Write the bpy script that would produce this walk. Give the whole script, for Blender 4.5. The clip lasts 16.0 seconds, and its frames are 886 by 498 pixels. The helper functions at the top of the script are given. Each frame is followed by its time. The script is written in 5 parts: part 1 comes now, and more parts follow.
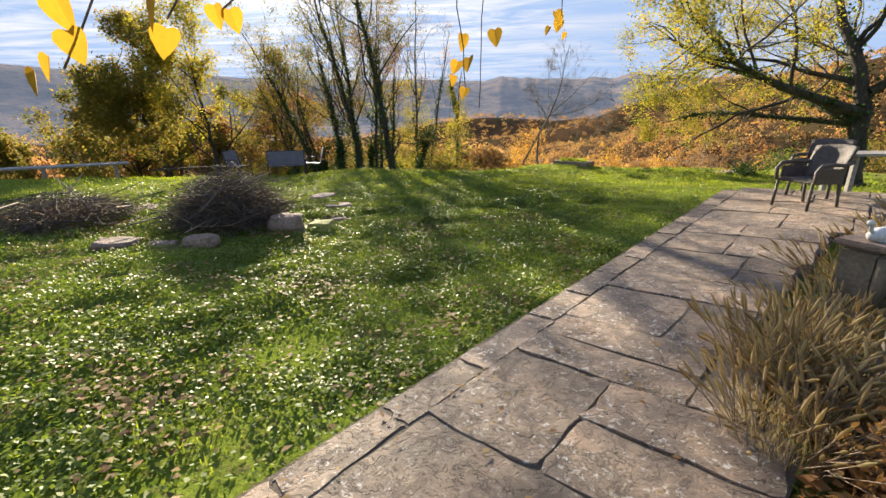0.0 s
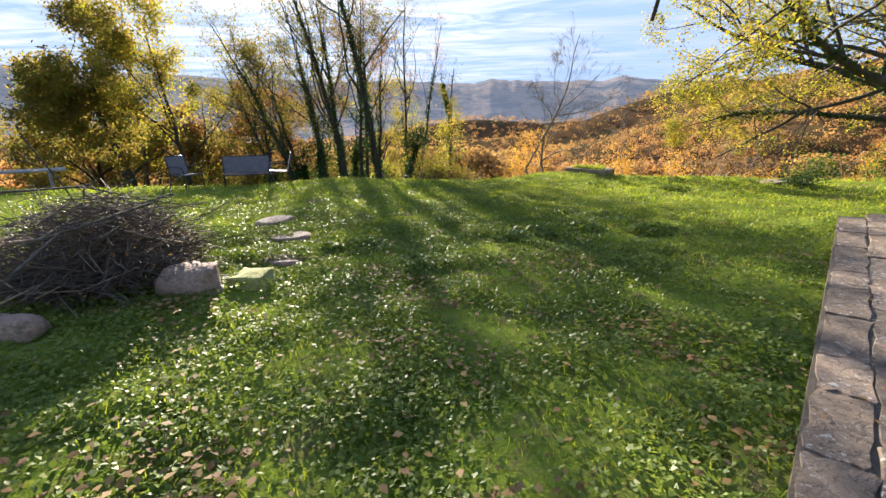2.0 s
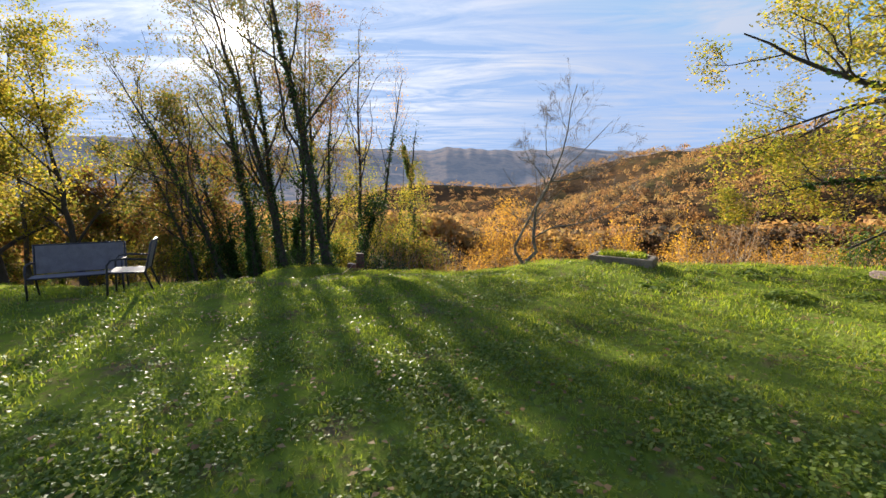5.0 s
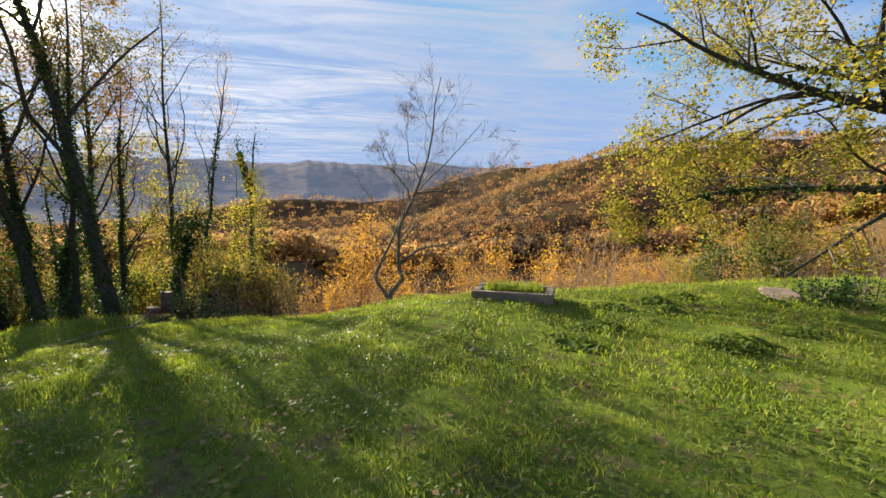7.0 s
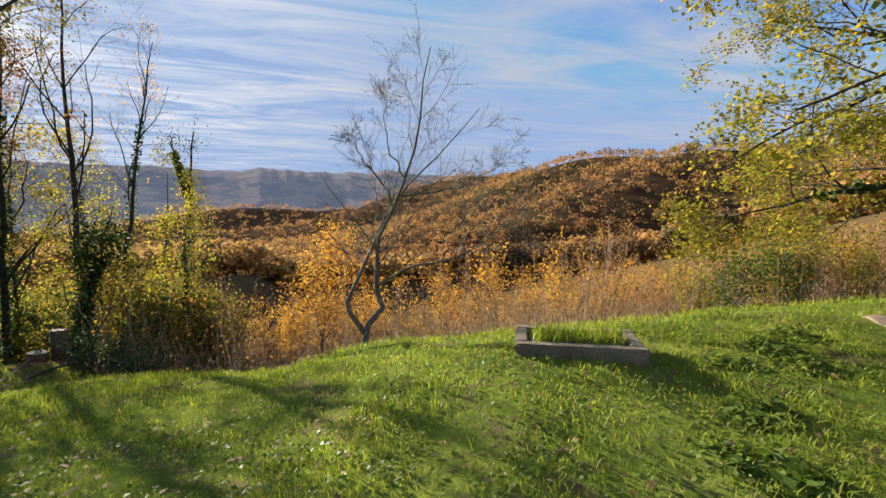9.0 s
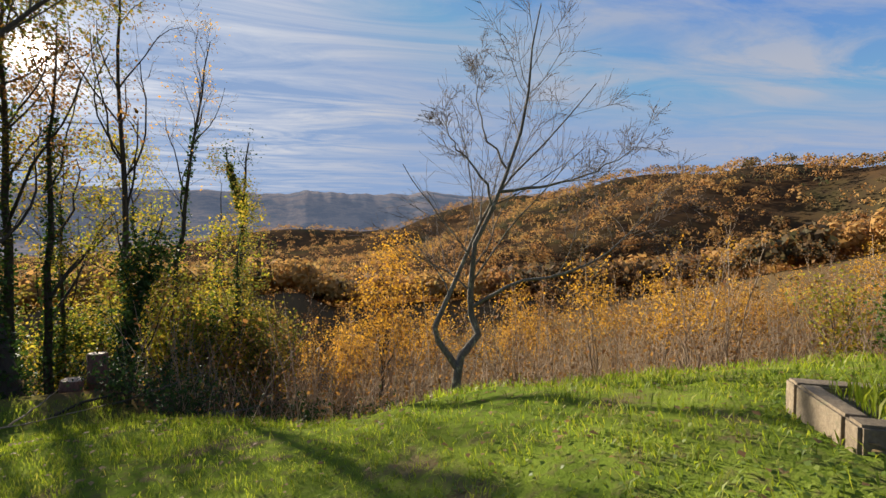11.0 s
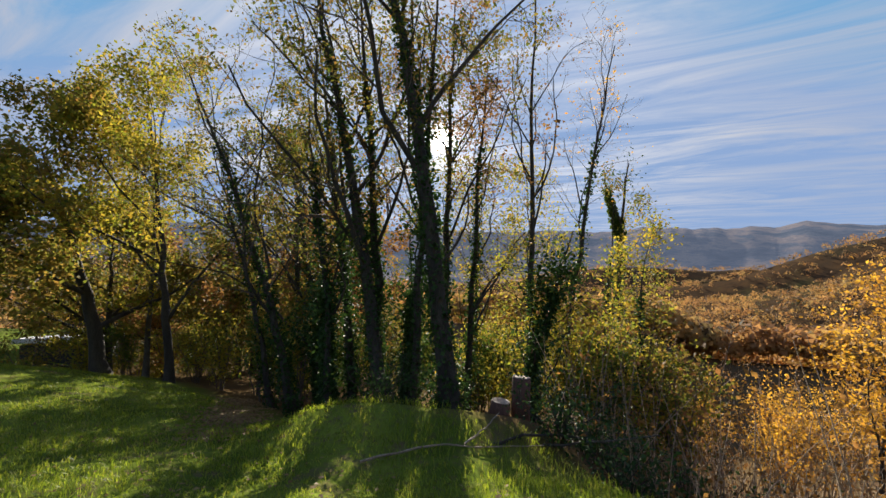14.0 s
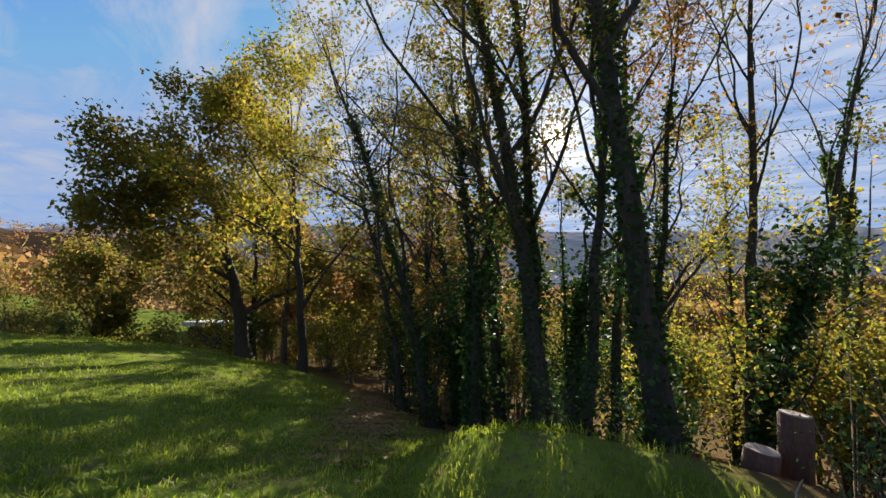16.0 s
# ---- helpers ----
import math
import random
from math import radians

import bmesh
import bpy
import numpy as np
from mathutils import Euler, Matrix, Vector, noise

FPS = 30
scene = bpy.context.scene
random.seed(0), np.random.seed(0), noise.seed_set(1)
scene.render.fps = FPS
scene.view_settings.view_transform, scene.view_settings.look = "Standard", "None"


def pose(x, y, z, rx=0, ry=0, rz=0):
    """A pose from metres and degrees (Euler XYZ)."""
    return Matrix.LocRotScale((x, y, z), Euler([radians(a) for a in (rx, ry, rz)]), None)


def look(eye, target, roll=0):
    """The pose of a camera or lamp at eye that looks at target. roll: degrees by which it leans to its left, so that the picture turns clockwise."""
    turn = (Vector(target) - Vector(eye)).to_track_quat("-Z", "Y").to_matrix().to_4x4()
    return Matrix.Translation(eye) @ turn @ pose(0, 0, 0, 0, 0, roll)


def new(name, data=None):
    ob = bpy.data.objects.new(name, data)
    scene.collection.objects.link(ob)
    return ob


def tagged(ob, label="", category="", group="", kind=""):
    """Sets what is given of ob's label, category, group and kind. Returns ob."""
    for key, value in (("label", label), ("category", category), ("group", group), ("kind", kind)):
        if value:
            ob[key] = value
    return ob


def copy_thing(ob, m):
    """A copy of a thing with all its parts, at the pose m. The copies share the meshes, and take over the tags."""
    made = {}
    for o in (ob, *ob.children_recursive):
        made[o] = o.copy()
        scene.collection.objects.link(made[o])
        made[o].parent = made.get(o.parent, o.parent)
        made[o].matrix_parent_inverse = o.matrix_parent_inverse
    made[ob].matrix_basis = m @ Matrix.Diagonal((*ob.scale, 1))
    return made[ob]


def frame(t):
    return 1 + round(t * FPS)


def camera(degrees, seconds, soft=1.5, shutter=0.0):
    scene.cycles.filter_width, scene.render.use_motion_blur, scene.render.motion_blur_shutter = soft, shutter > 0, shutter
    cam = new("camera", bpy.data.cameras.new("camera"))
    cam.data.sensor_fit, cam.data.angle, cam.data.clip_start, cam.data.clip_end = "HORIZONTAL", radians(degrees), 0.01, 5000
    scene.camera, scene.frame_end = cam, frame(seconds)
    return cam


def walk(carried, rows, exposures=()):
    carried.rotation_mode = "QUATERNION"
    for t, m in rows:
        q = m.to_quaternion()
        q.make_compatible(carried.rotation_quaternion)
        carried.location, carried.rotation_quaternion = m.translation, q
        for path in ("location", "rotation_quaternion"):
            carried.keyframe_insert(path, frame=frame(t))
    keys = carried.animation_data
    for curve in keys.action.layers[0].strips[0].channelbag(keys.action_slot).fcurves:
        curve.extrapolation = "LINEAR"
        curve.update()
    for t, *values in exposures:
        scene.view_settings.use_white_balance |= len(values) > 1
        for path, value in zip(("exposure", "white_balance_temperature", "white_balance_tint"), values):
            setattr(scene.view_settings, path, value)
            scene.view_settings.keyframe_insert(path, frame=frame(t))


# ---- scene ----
# ---- camera ----
cam = camera(91.7, 16.0, soft=1.5)
PATH = [
    (0.0, (1.815, 0.491, 1.601), (1.483, 2.377, 1.022), -0.1),
    (0.5, (1.874, 1.096, 1.556), (1.569, 2.985, 0.975), -0.1),
    (1.0, (1.746, 1.762, 1.549), (1.454, 3.654, 0.971), -0.0),
    (1.5, (1.552, 2.428, 1.528), (1.262, 4.322, 0.954), 0.0),
    (2.0, (1.257, 3.131, 1.516), (0.968, 5.026, 0.946), 0.1),
    (2.5, (1.11, 3.784, 1.522), (0.821, 5.682, 0.96), -0.1),
    (3.0, (0.822, 4.542, 1.603), (0.549, 6.446, 1.058), 1.1),
    (5.3, (0.291, 8.63, 1.563), (0.255, 10.613, 1.299), 0.2),
    (5.5, (0.354, 8.981, 1.533), (0.378, 10.965, 1.28), 0.1),
    (6.0, (0.532, 9.754, 1.536), (0.732, 11.73, 1.3), 0.3),
    (6.5, (0.687, 10.465, 1.535), (1.056, 12.417, 1.308), 0.2),
    (7.0, (0.814, 11.187, 1.554), (1.316, 13.11, 1.331), 0.1),
    (7.5, (0.873, 11.908, 1.568), (1.475, 13.802, 1.344), 0.1),
    (8.0, (0.846, 12.654, 1.585), (1.512, 14.527, 1.367), 0.0),
    (8.2, (0.844, 12.948, 1.561), (1.528, 14.815, 1.352), 0.0),
    (10.3, (0.542, 15.542, 1.317), (1.211, 17.421, 1.175), -0.6),
    (10.5, (0.474, 15.776, 1.257), (1.108, 17.669, 1.131), -0.6),
    (11.0, (0.303, 16.313, 1.127), (0.816, 18.245, 1.036), -0.4),
    (11.5, (0.073, 16.82, 1.073), (0.419, 18.789, 1.018), -0.3),
    (12.0, (-0.125, 17.36, 1.027), (-0.005, 19.356, 1.019), -0.3),
    (12.5, (-0.428, 17.723, 0.987), (-0.565, 19.718, 1.022), 0.1),
    (13.0, (-0.83, 18.04, 0.895), (-1.247, 19.995, 0.961), 0.4),
    (13.5, (-1.368, 18.319, 0.742), (-2.054, 20.196, 0.831), 0.7),
    (14.0, (-1.911, 18.576, 0.709), (-2.833, 20.349, 0.789), 0.8),
    (14.5, (-2.435, 18.914, 0.633), (-3.53, 20.586, 0.708), 0.9),
    (15.0, (-3.018, 19.324, 0.499), (-4.231, 20.912, 0.574), 1.1),
    (15.5, (-3.563, 19.717, 0.326), (-4.848, 21.247, 0.405), 1.4),
    (16.0, (-4.062, 19.972, 0.261), (-5.409, 21.449, 0.337), 1.6),
]
walk(cam, [(t, look(eye, target, roll)) for t, eye, target, roll in PATH],
     exposures=[(0.0, 2.05, 6900, 10), (1.5, 2.2, 6650, 10), (3.2, 2.42, 6200, 10), (5.3, 1.85, 6400, 10), (8.0, 1.72, 6450, 10), (11.0, 1.36, 6500, 10), (12.5, 1.3, 6450, 10), (14.5, 1.48, 6200, 10), (16.0, 1.54, 6100, 10)])

# ---- light ----
SUN_AZ = -28.0     # degrees from +y, towards +x
SUN_EL = 16.6
SUN_DIR = Vector((math.sin(radians(SUN_AZ)) * math.cos(radians(SUN_EL)),
                  math.cos(radians(SUN_AZ)) * math.cos(radians(SUN_EL)), math.sin(radians(SUN_EL))))
sun_data = bpy.data.lights.new("sun", "SUN")
sun_data.energy = 5.0
sun_data.angle = radians(0.55)
sun_data.color = (1.0, 0.89, 0.73)
sun = new("sun", sun_data)
sun.matrix_world = look(SUN_DIR * 60, (0, 0, 0))


class Nodes:
    """Short hand for building a node tree."""

    def __init__(self, tree):
        self.tree = tree
        self.tree.nodes.clear()

    def add(self, kind, **sets):
        node = self.tree.nodes.new(kind)
        for key, value in sets.items():
            if key in node.inputs:
                self.put(node.inputs[key], value)
            elif key == "op":
                node.operation = value
            elif key == "blend":
                node.blend_type = value
        return node

    def put(self, socket, value):
        if isinstance(value, bpy.types.NodeSocket):
            self.tree.links.new(value, socket)
        else:
            socket.default_value = value

    def math(self, op, a, b=0.0, c=0.0):
        node = self.tree.nodes.new("ShaderNodeMath")
        node.operation = op
        for n, value in enumerate((a, b, c)):
            self.put(node.inputs[n], value)
        return node.outputs[0]

    def mix(self, f, a, b, blend="MIX"):
        node = self.tree.nodes.new("ShaderNodeMix")
        node.data_type, node.blend_type = "RGBA", blend
        self.put(node.inputs[0], f)
        self.put(node.inputs[6], a)
        self.put(node.inputs[7], b)
        return node.outputs[2]

    def ramp(self, f, *stops):
        node = self.tree.nodes.new("ShaderNodeValToRGB")
        self.put(node.inputs[0], f)
        ramp = node.color_ramp
        while len(ramp.elements) < len(stops):
            ramp.elements.new(0.5)
        for element, (at, colour) in zip(ramp.elements, stops):
            element.position = at
            element.color = (*colour, 1) if len(colour) == 3 else colour
        return node.outputs[0]

    def noise(self, vector, scale, detail=3.0, rough=0.55, warp=0.0):
        node = self.tree.nodes.new("ShaderNodeTexNoise")
        self.put(node.inputs["Vector"], vector)
        node.inputs["Scale"].default_value = scale
        node.inputs["Detail"].default_value = detail
        node.inputs["Roughness"].default_value = rough
        node.inputs["Distortion"].default_value = warp
        return node.outputs["Fac"]


# Sky with thin streaked cirrus
world = bpy.data.worlds.new("sky")
scene.world = world
world.use_nodes = True
w = Nodes(world.node_tree)
sky = w.add("ShaderNodeTexSky")
sky.sky_type = "NISHITA"
sky.sun_disc = False
sky.sun_elevation = radians(SUN_EL)
sky.sun_rotation = radians(SUN_AZ)
sky.air_density, sky.dust_density, sky.ozone_density = 1.0, 0.25, 2.0
SKY = 0.115
coord = w.add("ShaderNodeTexCoord").outputs["Generated"]
split = w.add("ShaderNodeSeparateXYZ", Vector=coord)
# project the direction onto a high flat layer
up = w.math("MAXIMUM", split.outputs[2], 0.04)
layer = w.add("ShaderNodeCombineXYZ", X=w.math("DIVIDE", split.outputs[0], up), Y=w.math("DIVIDE", split.outputs[1], up))
turned = w.add("ShaderNodeMapping", Vector=layer.outputs[0])
turned.inputs["Rotation"].default_value = (0, 0, radians(38))
turned.inputs["Scale"].default_value = (0.30, 0.85, 1)
streak = w.noise(turned.outputs[0], 1.7, 8, 0.64, 1.1)
sheet = w.noise(layer.outputs[0], 0.35, 3, 0.5, 0.3)
cover = w.math("MULTIPLY", w.ramp(streak, (0.40, (0, 0, 0)), (0.62, (1, 1, 1))), w.ramp(sheet, (0.25, (0.25, 0.25, 0.25)), (0.6, (1, 1, 1))))
fade = w.ramp(split.outputs[2], (0.0, (0.25, 0.25, 0.25)), (0.2, (1, 1, 1)))
cover = w.math("MULTIPLY", w.math("MULTIPLY", cover, fade), 0.95)
toward = w.add("ShaderNodeVectorMath", op="DOT_PRODUCT")
w.put(toward.inputs[0], coord)
toward.inputs[1].default_value = SUN_DIR
glow = w.math("POWER", w.math("MAXIMUM", toward.outputs["Value"], 0.0), 9.0)
cloud = w.mix(glow, (1.50, 1.60, 1.90, 1), (3.5, 3.4, 3.3, 1))
clear = w.mix(1.0, w.mix(1.0, sky.outputs[0], (0.40, 0.50, 0.70, 1), "MULTIPLY"), (0.92, 1.32, 2.1, 1), "DARKEN")
colour = w.mix(cover, clear, cloud)
facing = w.math("MAXIMUM", toward.outputs["Value"], 0.0)
aureole = w.math("ADD", w.math("MULTIPLY", w.math("POWER", facing, 350.0), 2.5), w.math("MULTIPLY", w.math("POWER", facing, 5000.0), 40.0))
colour = w.mix(1.0, colour, w.mix(1.0, w.add("ShaderNodeCombineColor", Red=aureole, Green=aureole, Blue=aureole).outputs[0], (1.0, 0.93, 0.8, 1), "MULTIPLY"), "ADD")
back = w.add("ShaderNodeBackground", Color=colour, Strength=SKY)
out = w.add("ShaderNodeOutputWorld", Surface=back.outputs[0])


# ---- materials ----
def material(name):
    mat = bpy.data.materials.new(name)
    mat.use_nodes = True
    return mat, Nodes(mat.node_tree)


def finish(mat, n, shader, bump=None, strength=0.3, distance=0.02):
    if bump is not None:
        node = n.add("ShaderNodeBump", Height=bump, Strength=strength, Distance=distance)
        n.tree.links.new(node.outputs[0], shader.inputs["Normal"])
    return mat


def leaf_material(name, colours, thin=0.5, gloss=0.68, shine=0.16):
    """Leaves: colour differs from leaf to leaf, light shines through."""
    mat, n = material(name)
    geo = n.add("ShaderNodeNewGeometry")
    pick = geo.outputs["Random Per Island"]
    where = n.add("ShaderNodeTexCoord").outputs["Object"]
    large = n.noise(where, 0.6, 2)
    mixed = n.math("ADD", n.math("MULTIPLY", pick, 0.65), n.math("MULTIPLY", large, 0.4))
    stops = [(i / (len(colours) - 1) * 0.84 + 0.08, c) for i, c in enumerate(colours)]
    tone = n.ramp(mixed, *stops)
    vein = n.noise(where, 60, 2)
    tone = n.mix(n.math("MULTIPLY", vein, 0.3), tone, (0.06, 0.05, 0.02, 1))
    front = n.add("ShaderNodeBsdfPrincipled", **{"Base Color": tone, "Roughness": gloss})
    front.inputs["Specular IOR Level"].default_value = shine
    behind = n.add("ShaderNodeBsdfTranslucent", Color=n.mix(1.0, tone, (1.25, 1.2, 0.8, 1), "MULTIPLY"))
    both = n.add("ShaderNodeMixShader", Fac=thin)
    n.tree.links.new(front.outputs[0], both.inputs[1])
    n.tree.links.new(behind.outputs[0], both.inputs[2])
    n.add("ShaderNodeOutputMaterial", Surface=both.outputs[0])
    return mat


def solid_material(name, dark, light, scale=4.0, fine=40.0, rough=0.85, bump=0.4, depth=0.02, stretch=(1, 1, 1), spots=None, vary=0.0, metal=0.0, coord_kind="Object"):
    """Rough natural surface: blotches, grain, relief and speckles."""
    mat, n = material(name)
    where = n.add("ShaderNodeTexCoord").outputs[coord_kind]
    mapped = n.add("ShaderNodeMapping", Vector=where)
    mapped.inputs["Scale"].default_value = stretch
    v = mapped.outputs[0]
    big = n.noise(v, scale, 4, 0.6)
    small = n.noise(v, fine, 5, 0.65)
    tone = n.mix(n.ramp(big, (0.3, (0, 0, 0)), (0.7, (1, 1, 1))), (*dark, 1), (*light, 1))
    tone = n.mix(n.math("MULTIPLY", n.ramp(small, (0.35, (1, 1, 1)), (0.6, (0, 0, 0))), 0.5), tone, tuple(c * 0.45 for c in dark) + (1,))
    if spots:
        patch = n.ramp(n.noise(v, scale * 3.1, 5, 0.7), (0.56, (0, 0, 0)), (0.64, (1, 1, 1)))
        tone = n.mix(n.math("MULTIPLY", patch, 0.75), tone, (*spots, 1))
    if vary:
        rand = n.add("ShaderNodeObjectInfo").outputs["Random"]
        gain = n.math("ADD", n.math("MULTIPLY", rand, vary), 1.0 - vary / 2)
        tone = n.mix(1.0, tone, n.add("ShaderNodeCombineColor", Red=gain, Green=gain, Blue=gain).outputs[0], "MULTIPLY")
    shader = n.add("ShaderNodeBsdfPrincipled", **{"Base Color": tone, "Roughness": rough, "Metallic": metal})
    n.add("ShaderNodeOutputMaterial", Surface=shader.outputs[0])
    return finish(mat, n, shader, n.math("ADD", small, big), bump, depth)


M_BARK = solid_material("bark_grey", (0.055, 0.045, 0.035), (0.15, 0.13, 0.10), 3, 30, 0.95, 0.8, 0.03, (1, 1, 0.25), (0.16, 0.17, 0.12))
M_BARK_DARK = solid_material("bark_dark", (0.03, 0.025, 0.02), (0.085, 0.07, 0.05), 3, 30, 0.95, 0.8, 0.03, (1, 1, 0.25))
M_BARK_LICHEN = solid_material("bark_lichen", (0.09, 0.075, 0.06), (0.19, 0.165, 0.13), 5, 40, 0.95, 0.7, 0.02, (1, 1, 0.4), (0.34, 0.32, 0.22))
M_TWIG = solid_material("twig", (0.07, 0.05, 0.04), (0.17, 0.13, 0.10), 5, 40, 0.9, 0.2)
M_TWIG_TAN = solid_material("twig_tan", (0.22, 0.155, 0.10), (0.43, 0.33, 0.22), 5, 40, 0.9, 0.2)
M_IVY = leaf_material("ivy_leaves", [(0.012, 0.035, 0.012), (0.03, 0.075, 0.02), (0.06, 0.12, 0.03)], 0.25, 0.7)
M_LEAF_OAK = leaf_material("oak_leaves", [(0.08, 0.12, 0.02), (0.16, 0.175, 0.033), (0.28, 0.205, 0.05), (0.25, 0.135, 0.045)], 0.58)
M_LEAF_YELLOWGREEN = leaf_material("yellow_green_leaves", [(0.11, 0.17, 0.022), (0.25, 0.27, 0.035), (0.42, 0.34, 0.05), (0.42, 0.27, 0.04)], 0.55)
M_LEAF_YELLOW = leaf_material("yellow_leaves", [(0.34, 0.17, 0.03), (0.58, 0.32, 0.045), (0.70, 0.42, 0.06), (0.55, 0.24, 0.04)], 0.5)
M_LEAF_BROWN = leaf_material("brown_leaves", [(0.10, 0.06, 0.035), (0.22, 0.12, 0.05), (0.34, 0.18, 0.06), (0.24, 0.10, 0.05)], 0.45)
M_LEAF_MIXED = leaf_material("mixed_leaves", [(0.055, 0.10, 0.02), (0.12, 0.15, 0.03), (0.25, 0.19, 0.045), (0.28, 0.15, 0.05)], 0.5)
M_LEAF_GREEN = leaf_material("green_shrub_leaves", [(0.03, 0.07, 0.015), (0.07, 0.13, 0.025), (0.18, 0.20, 0.04)], 0.45)
M_GRASS = leaf_material("grass_blades", [(0.095, 0.15, 0.014), (0.17, 0.25, 0.02), (0.28, 0.35, 0.028), (0.36, 0.34, 0.065)], 0.58, 0.5, 0.25)
M_CLOVER = leaf_material("ground_cover_leaves", [(0.06, 0.115, 0.018), (0.115, 0.185, 0.028), (0.18, 0.25, 0.035), (0.24, 0.28, 0.05)], 0.45, 0.52, 0.3)
M_DRYGRASS = leaf_material("dry_grass", [(0.22, 0.15, 0.07), (0.42, 0.31, 0.15), (0.56, 0.45, 0.25), (0.32, 0.28, 0.10)], 0.45, 0.6)
M_FALLEN = leaf_material("fallen_leaves", [(0.11, 0.06, 0.03), (0.22, 0.12, 0.05), (0.32, 0.22, 0.10), (0.26, 0.15, 0.04)], 0.25, 0.7)
M_STONE = solid_material("field_stone", (0.19, 0.125, 0.095), (0.38, 0.27, 0.20), 3, 30, 0.9, 0.6, 0.03, (1, 1, 1), (0.10, 0.10, 0.07), 0.3)


def paving_material():
    """Worn split sandstone: warm and grey blotches, flaked layers, hairline cracks, pale lichen."""
    mat, n = material("split_sandstone")
    where = n.add("ShaderNodeTexCoord").outputs["Object"]
    rand = n.add("ShaderNodeObjectInfo").outputs["Random"]
    moved = n.add("ShaderNodeVectorMath", op="ADD")
    n.put(moved.inputs[0], where)
    n.put(moved.inputs[1], n.add("ShaderNodeCombineXYZ", X=n.math("MULTIPLY", rand, 37.0), Y=n.math("MULTIPLY", rand, 11.0)).outputs[0])
    v = moved.outputs[0]
    big, mid_, fine_ = n.noise(v, 2.4, 5, 0.6, 0.4), n.noise(v, 9, 6, 0.65, 0.6), n.noise(v, 55, 5, 0.7)
    tone = n.ramp(big, (0.30, (0.11, 0.082, 0.06)), (0.45, (0.19, 0.135, 0.095)), (0.58, (0.31, 0.22, 0.145)), (0.72, (0.24, 0.135, 0.085)))
    tone = n.mix(n.math("MULTIPLY", n.ramp(mid_, (0.46, (0, 0, 0)), (0.58, (1, 1, 1))), 0.55), tone, (0.115, 0.084, 0.058, 1))
    tone = n.mix(n.math("MULTIPLY", n.ramp(n.noise(v, 15, 6, 0.75), (0.58, (0, 0, 0)), (0.63, (1, 1, 1))), 0.7), tone, (0.46, 0.41, 0.34, 1))
    spot = n.math("MULTIPLY", n.ramp(n.noise(where, 26, 4, 0.6, 0.3), (0.60, (0, 0, 0)), (0.64, (1, 1, 1))), n.ramp(n.noise(where, 1.1, 3), (0.42, (0, 0, 0)), (0.56, (1, 1, 1))))
    tone = n.mix(n.math("MULTIPLY", spot, 0.85), tone, (0.50, 0.47, 0.42, 1))
    gain = n.math("ADD", n.math("MULTIPLY", n.math("FRACT", n.math("MULTIPLY", rand, 7.3)), 0.5), 0.62)
    tone = n.mix(1.0, tone, n.add("ShaderNodeCombineColor", Red=gain, Green=gain, Blue=gain).outputs[0], "MULTIPLY")
    warp = n.add("ShaderNodeVectorMath", op="MULTIPLY_ADD")
    n.put(warp.inputs[0], n.add("ShaderNodeCombineXYZ", X=mid_, Y=big, Z=fine_).outputs[0])
    warp.inputs[1].default_value = (0.35, 0.35, 0.1)
    n.put(warp.inputs[2], v)
    cell = n.tree.nodes.new("ShaderNodeTexVoronoi")
    cell.feature = "DISTANCE_TO_EDGE"
    cell.inputs["Scale"].default_value = 2.6
    n.put(cell.inputs["Vector"], warp.outputs[0])
    crack = n.ramp(cell.outputs["Distance"], (0.0, (1, 1, 1)), (0.012, (0, 0, 0)))
    tone = n.mix(n.math("MULTIPLY", crack, 0.7), tone, (0.045, 0.036, 0.028, 1))
    shader = n.add("ShaderNodeBsdfPrincipled", **{"Base Color": tone, "Roughness": n.math("ADD", 0.55, n.math("MULTIPLY", mid_, 0.4))})
    n.add("ShaderNodeOutputMaterial", Surface=shader.outputs[0])
    layers = n.math("ADD", n.ramp(mid_, (0.40, (0, 0, 0)), (0.44, (0.5, 0.5, 0.5)), (0.55, (0.55, 0.55, 0.55)), (0.58, (1, 1, 1))), n.math("MULTIPLY", fine_, 0.5))
    return finish(mat, n, shader, n.math("SUBTRACT", layers, n.math("MULTIPLY", crack, 0.8)), 0.8, 0.018)


M_PAVING = paving_material()
M_JOINT = solid_material("paving_joint", (0.07, 0.055, 0.04), (0.16, 0.125, 0.085), 4, 50, 0.95, 0.6)
M_CONCRETE = solid_material("old_concrete", (0.14, 0.105, 0.065), (0.30, 0.235, 0.15), 2.5, 35, 0.9, 0.5, 0.02, (1, 1, 1), (0.13, 0.12, 0.07))
M_WICKER = solid_material("wicker_brown", (0.055, 0.042, 0.034), (0.13, 0.10, 0.08), 30, 160, 0.6, 0.8, 0.01)
M_FABRIC = solid_material("grey_mesh_fabric", (0.13, 0.12, 0.13), (0.19, 0.18, 0.19), 8, 220, 0.8, 0.3, 0.004)
M_METAL = solid_material("dark_metal", (0.03, 0.03, 0.035), (0.06, 0.06, 0.065), 6, 60, 0.45, 0.1, 0.003, metal=0.6)
M_BARK_RED = solid_material("bark_red", (0.08, 0.038, 0.025), (0.19, 0.095, 0.06), 4, 40, 0.95, 0.7, 0.02, (1, 1, 0.3))
M_CUT = solid_material("cut_wood", (0.42, 0.30, 0.20), (0.62, 0.48, 0.36), 8, 60, 0.85, 0.3)
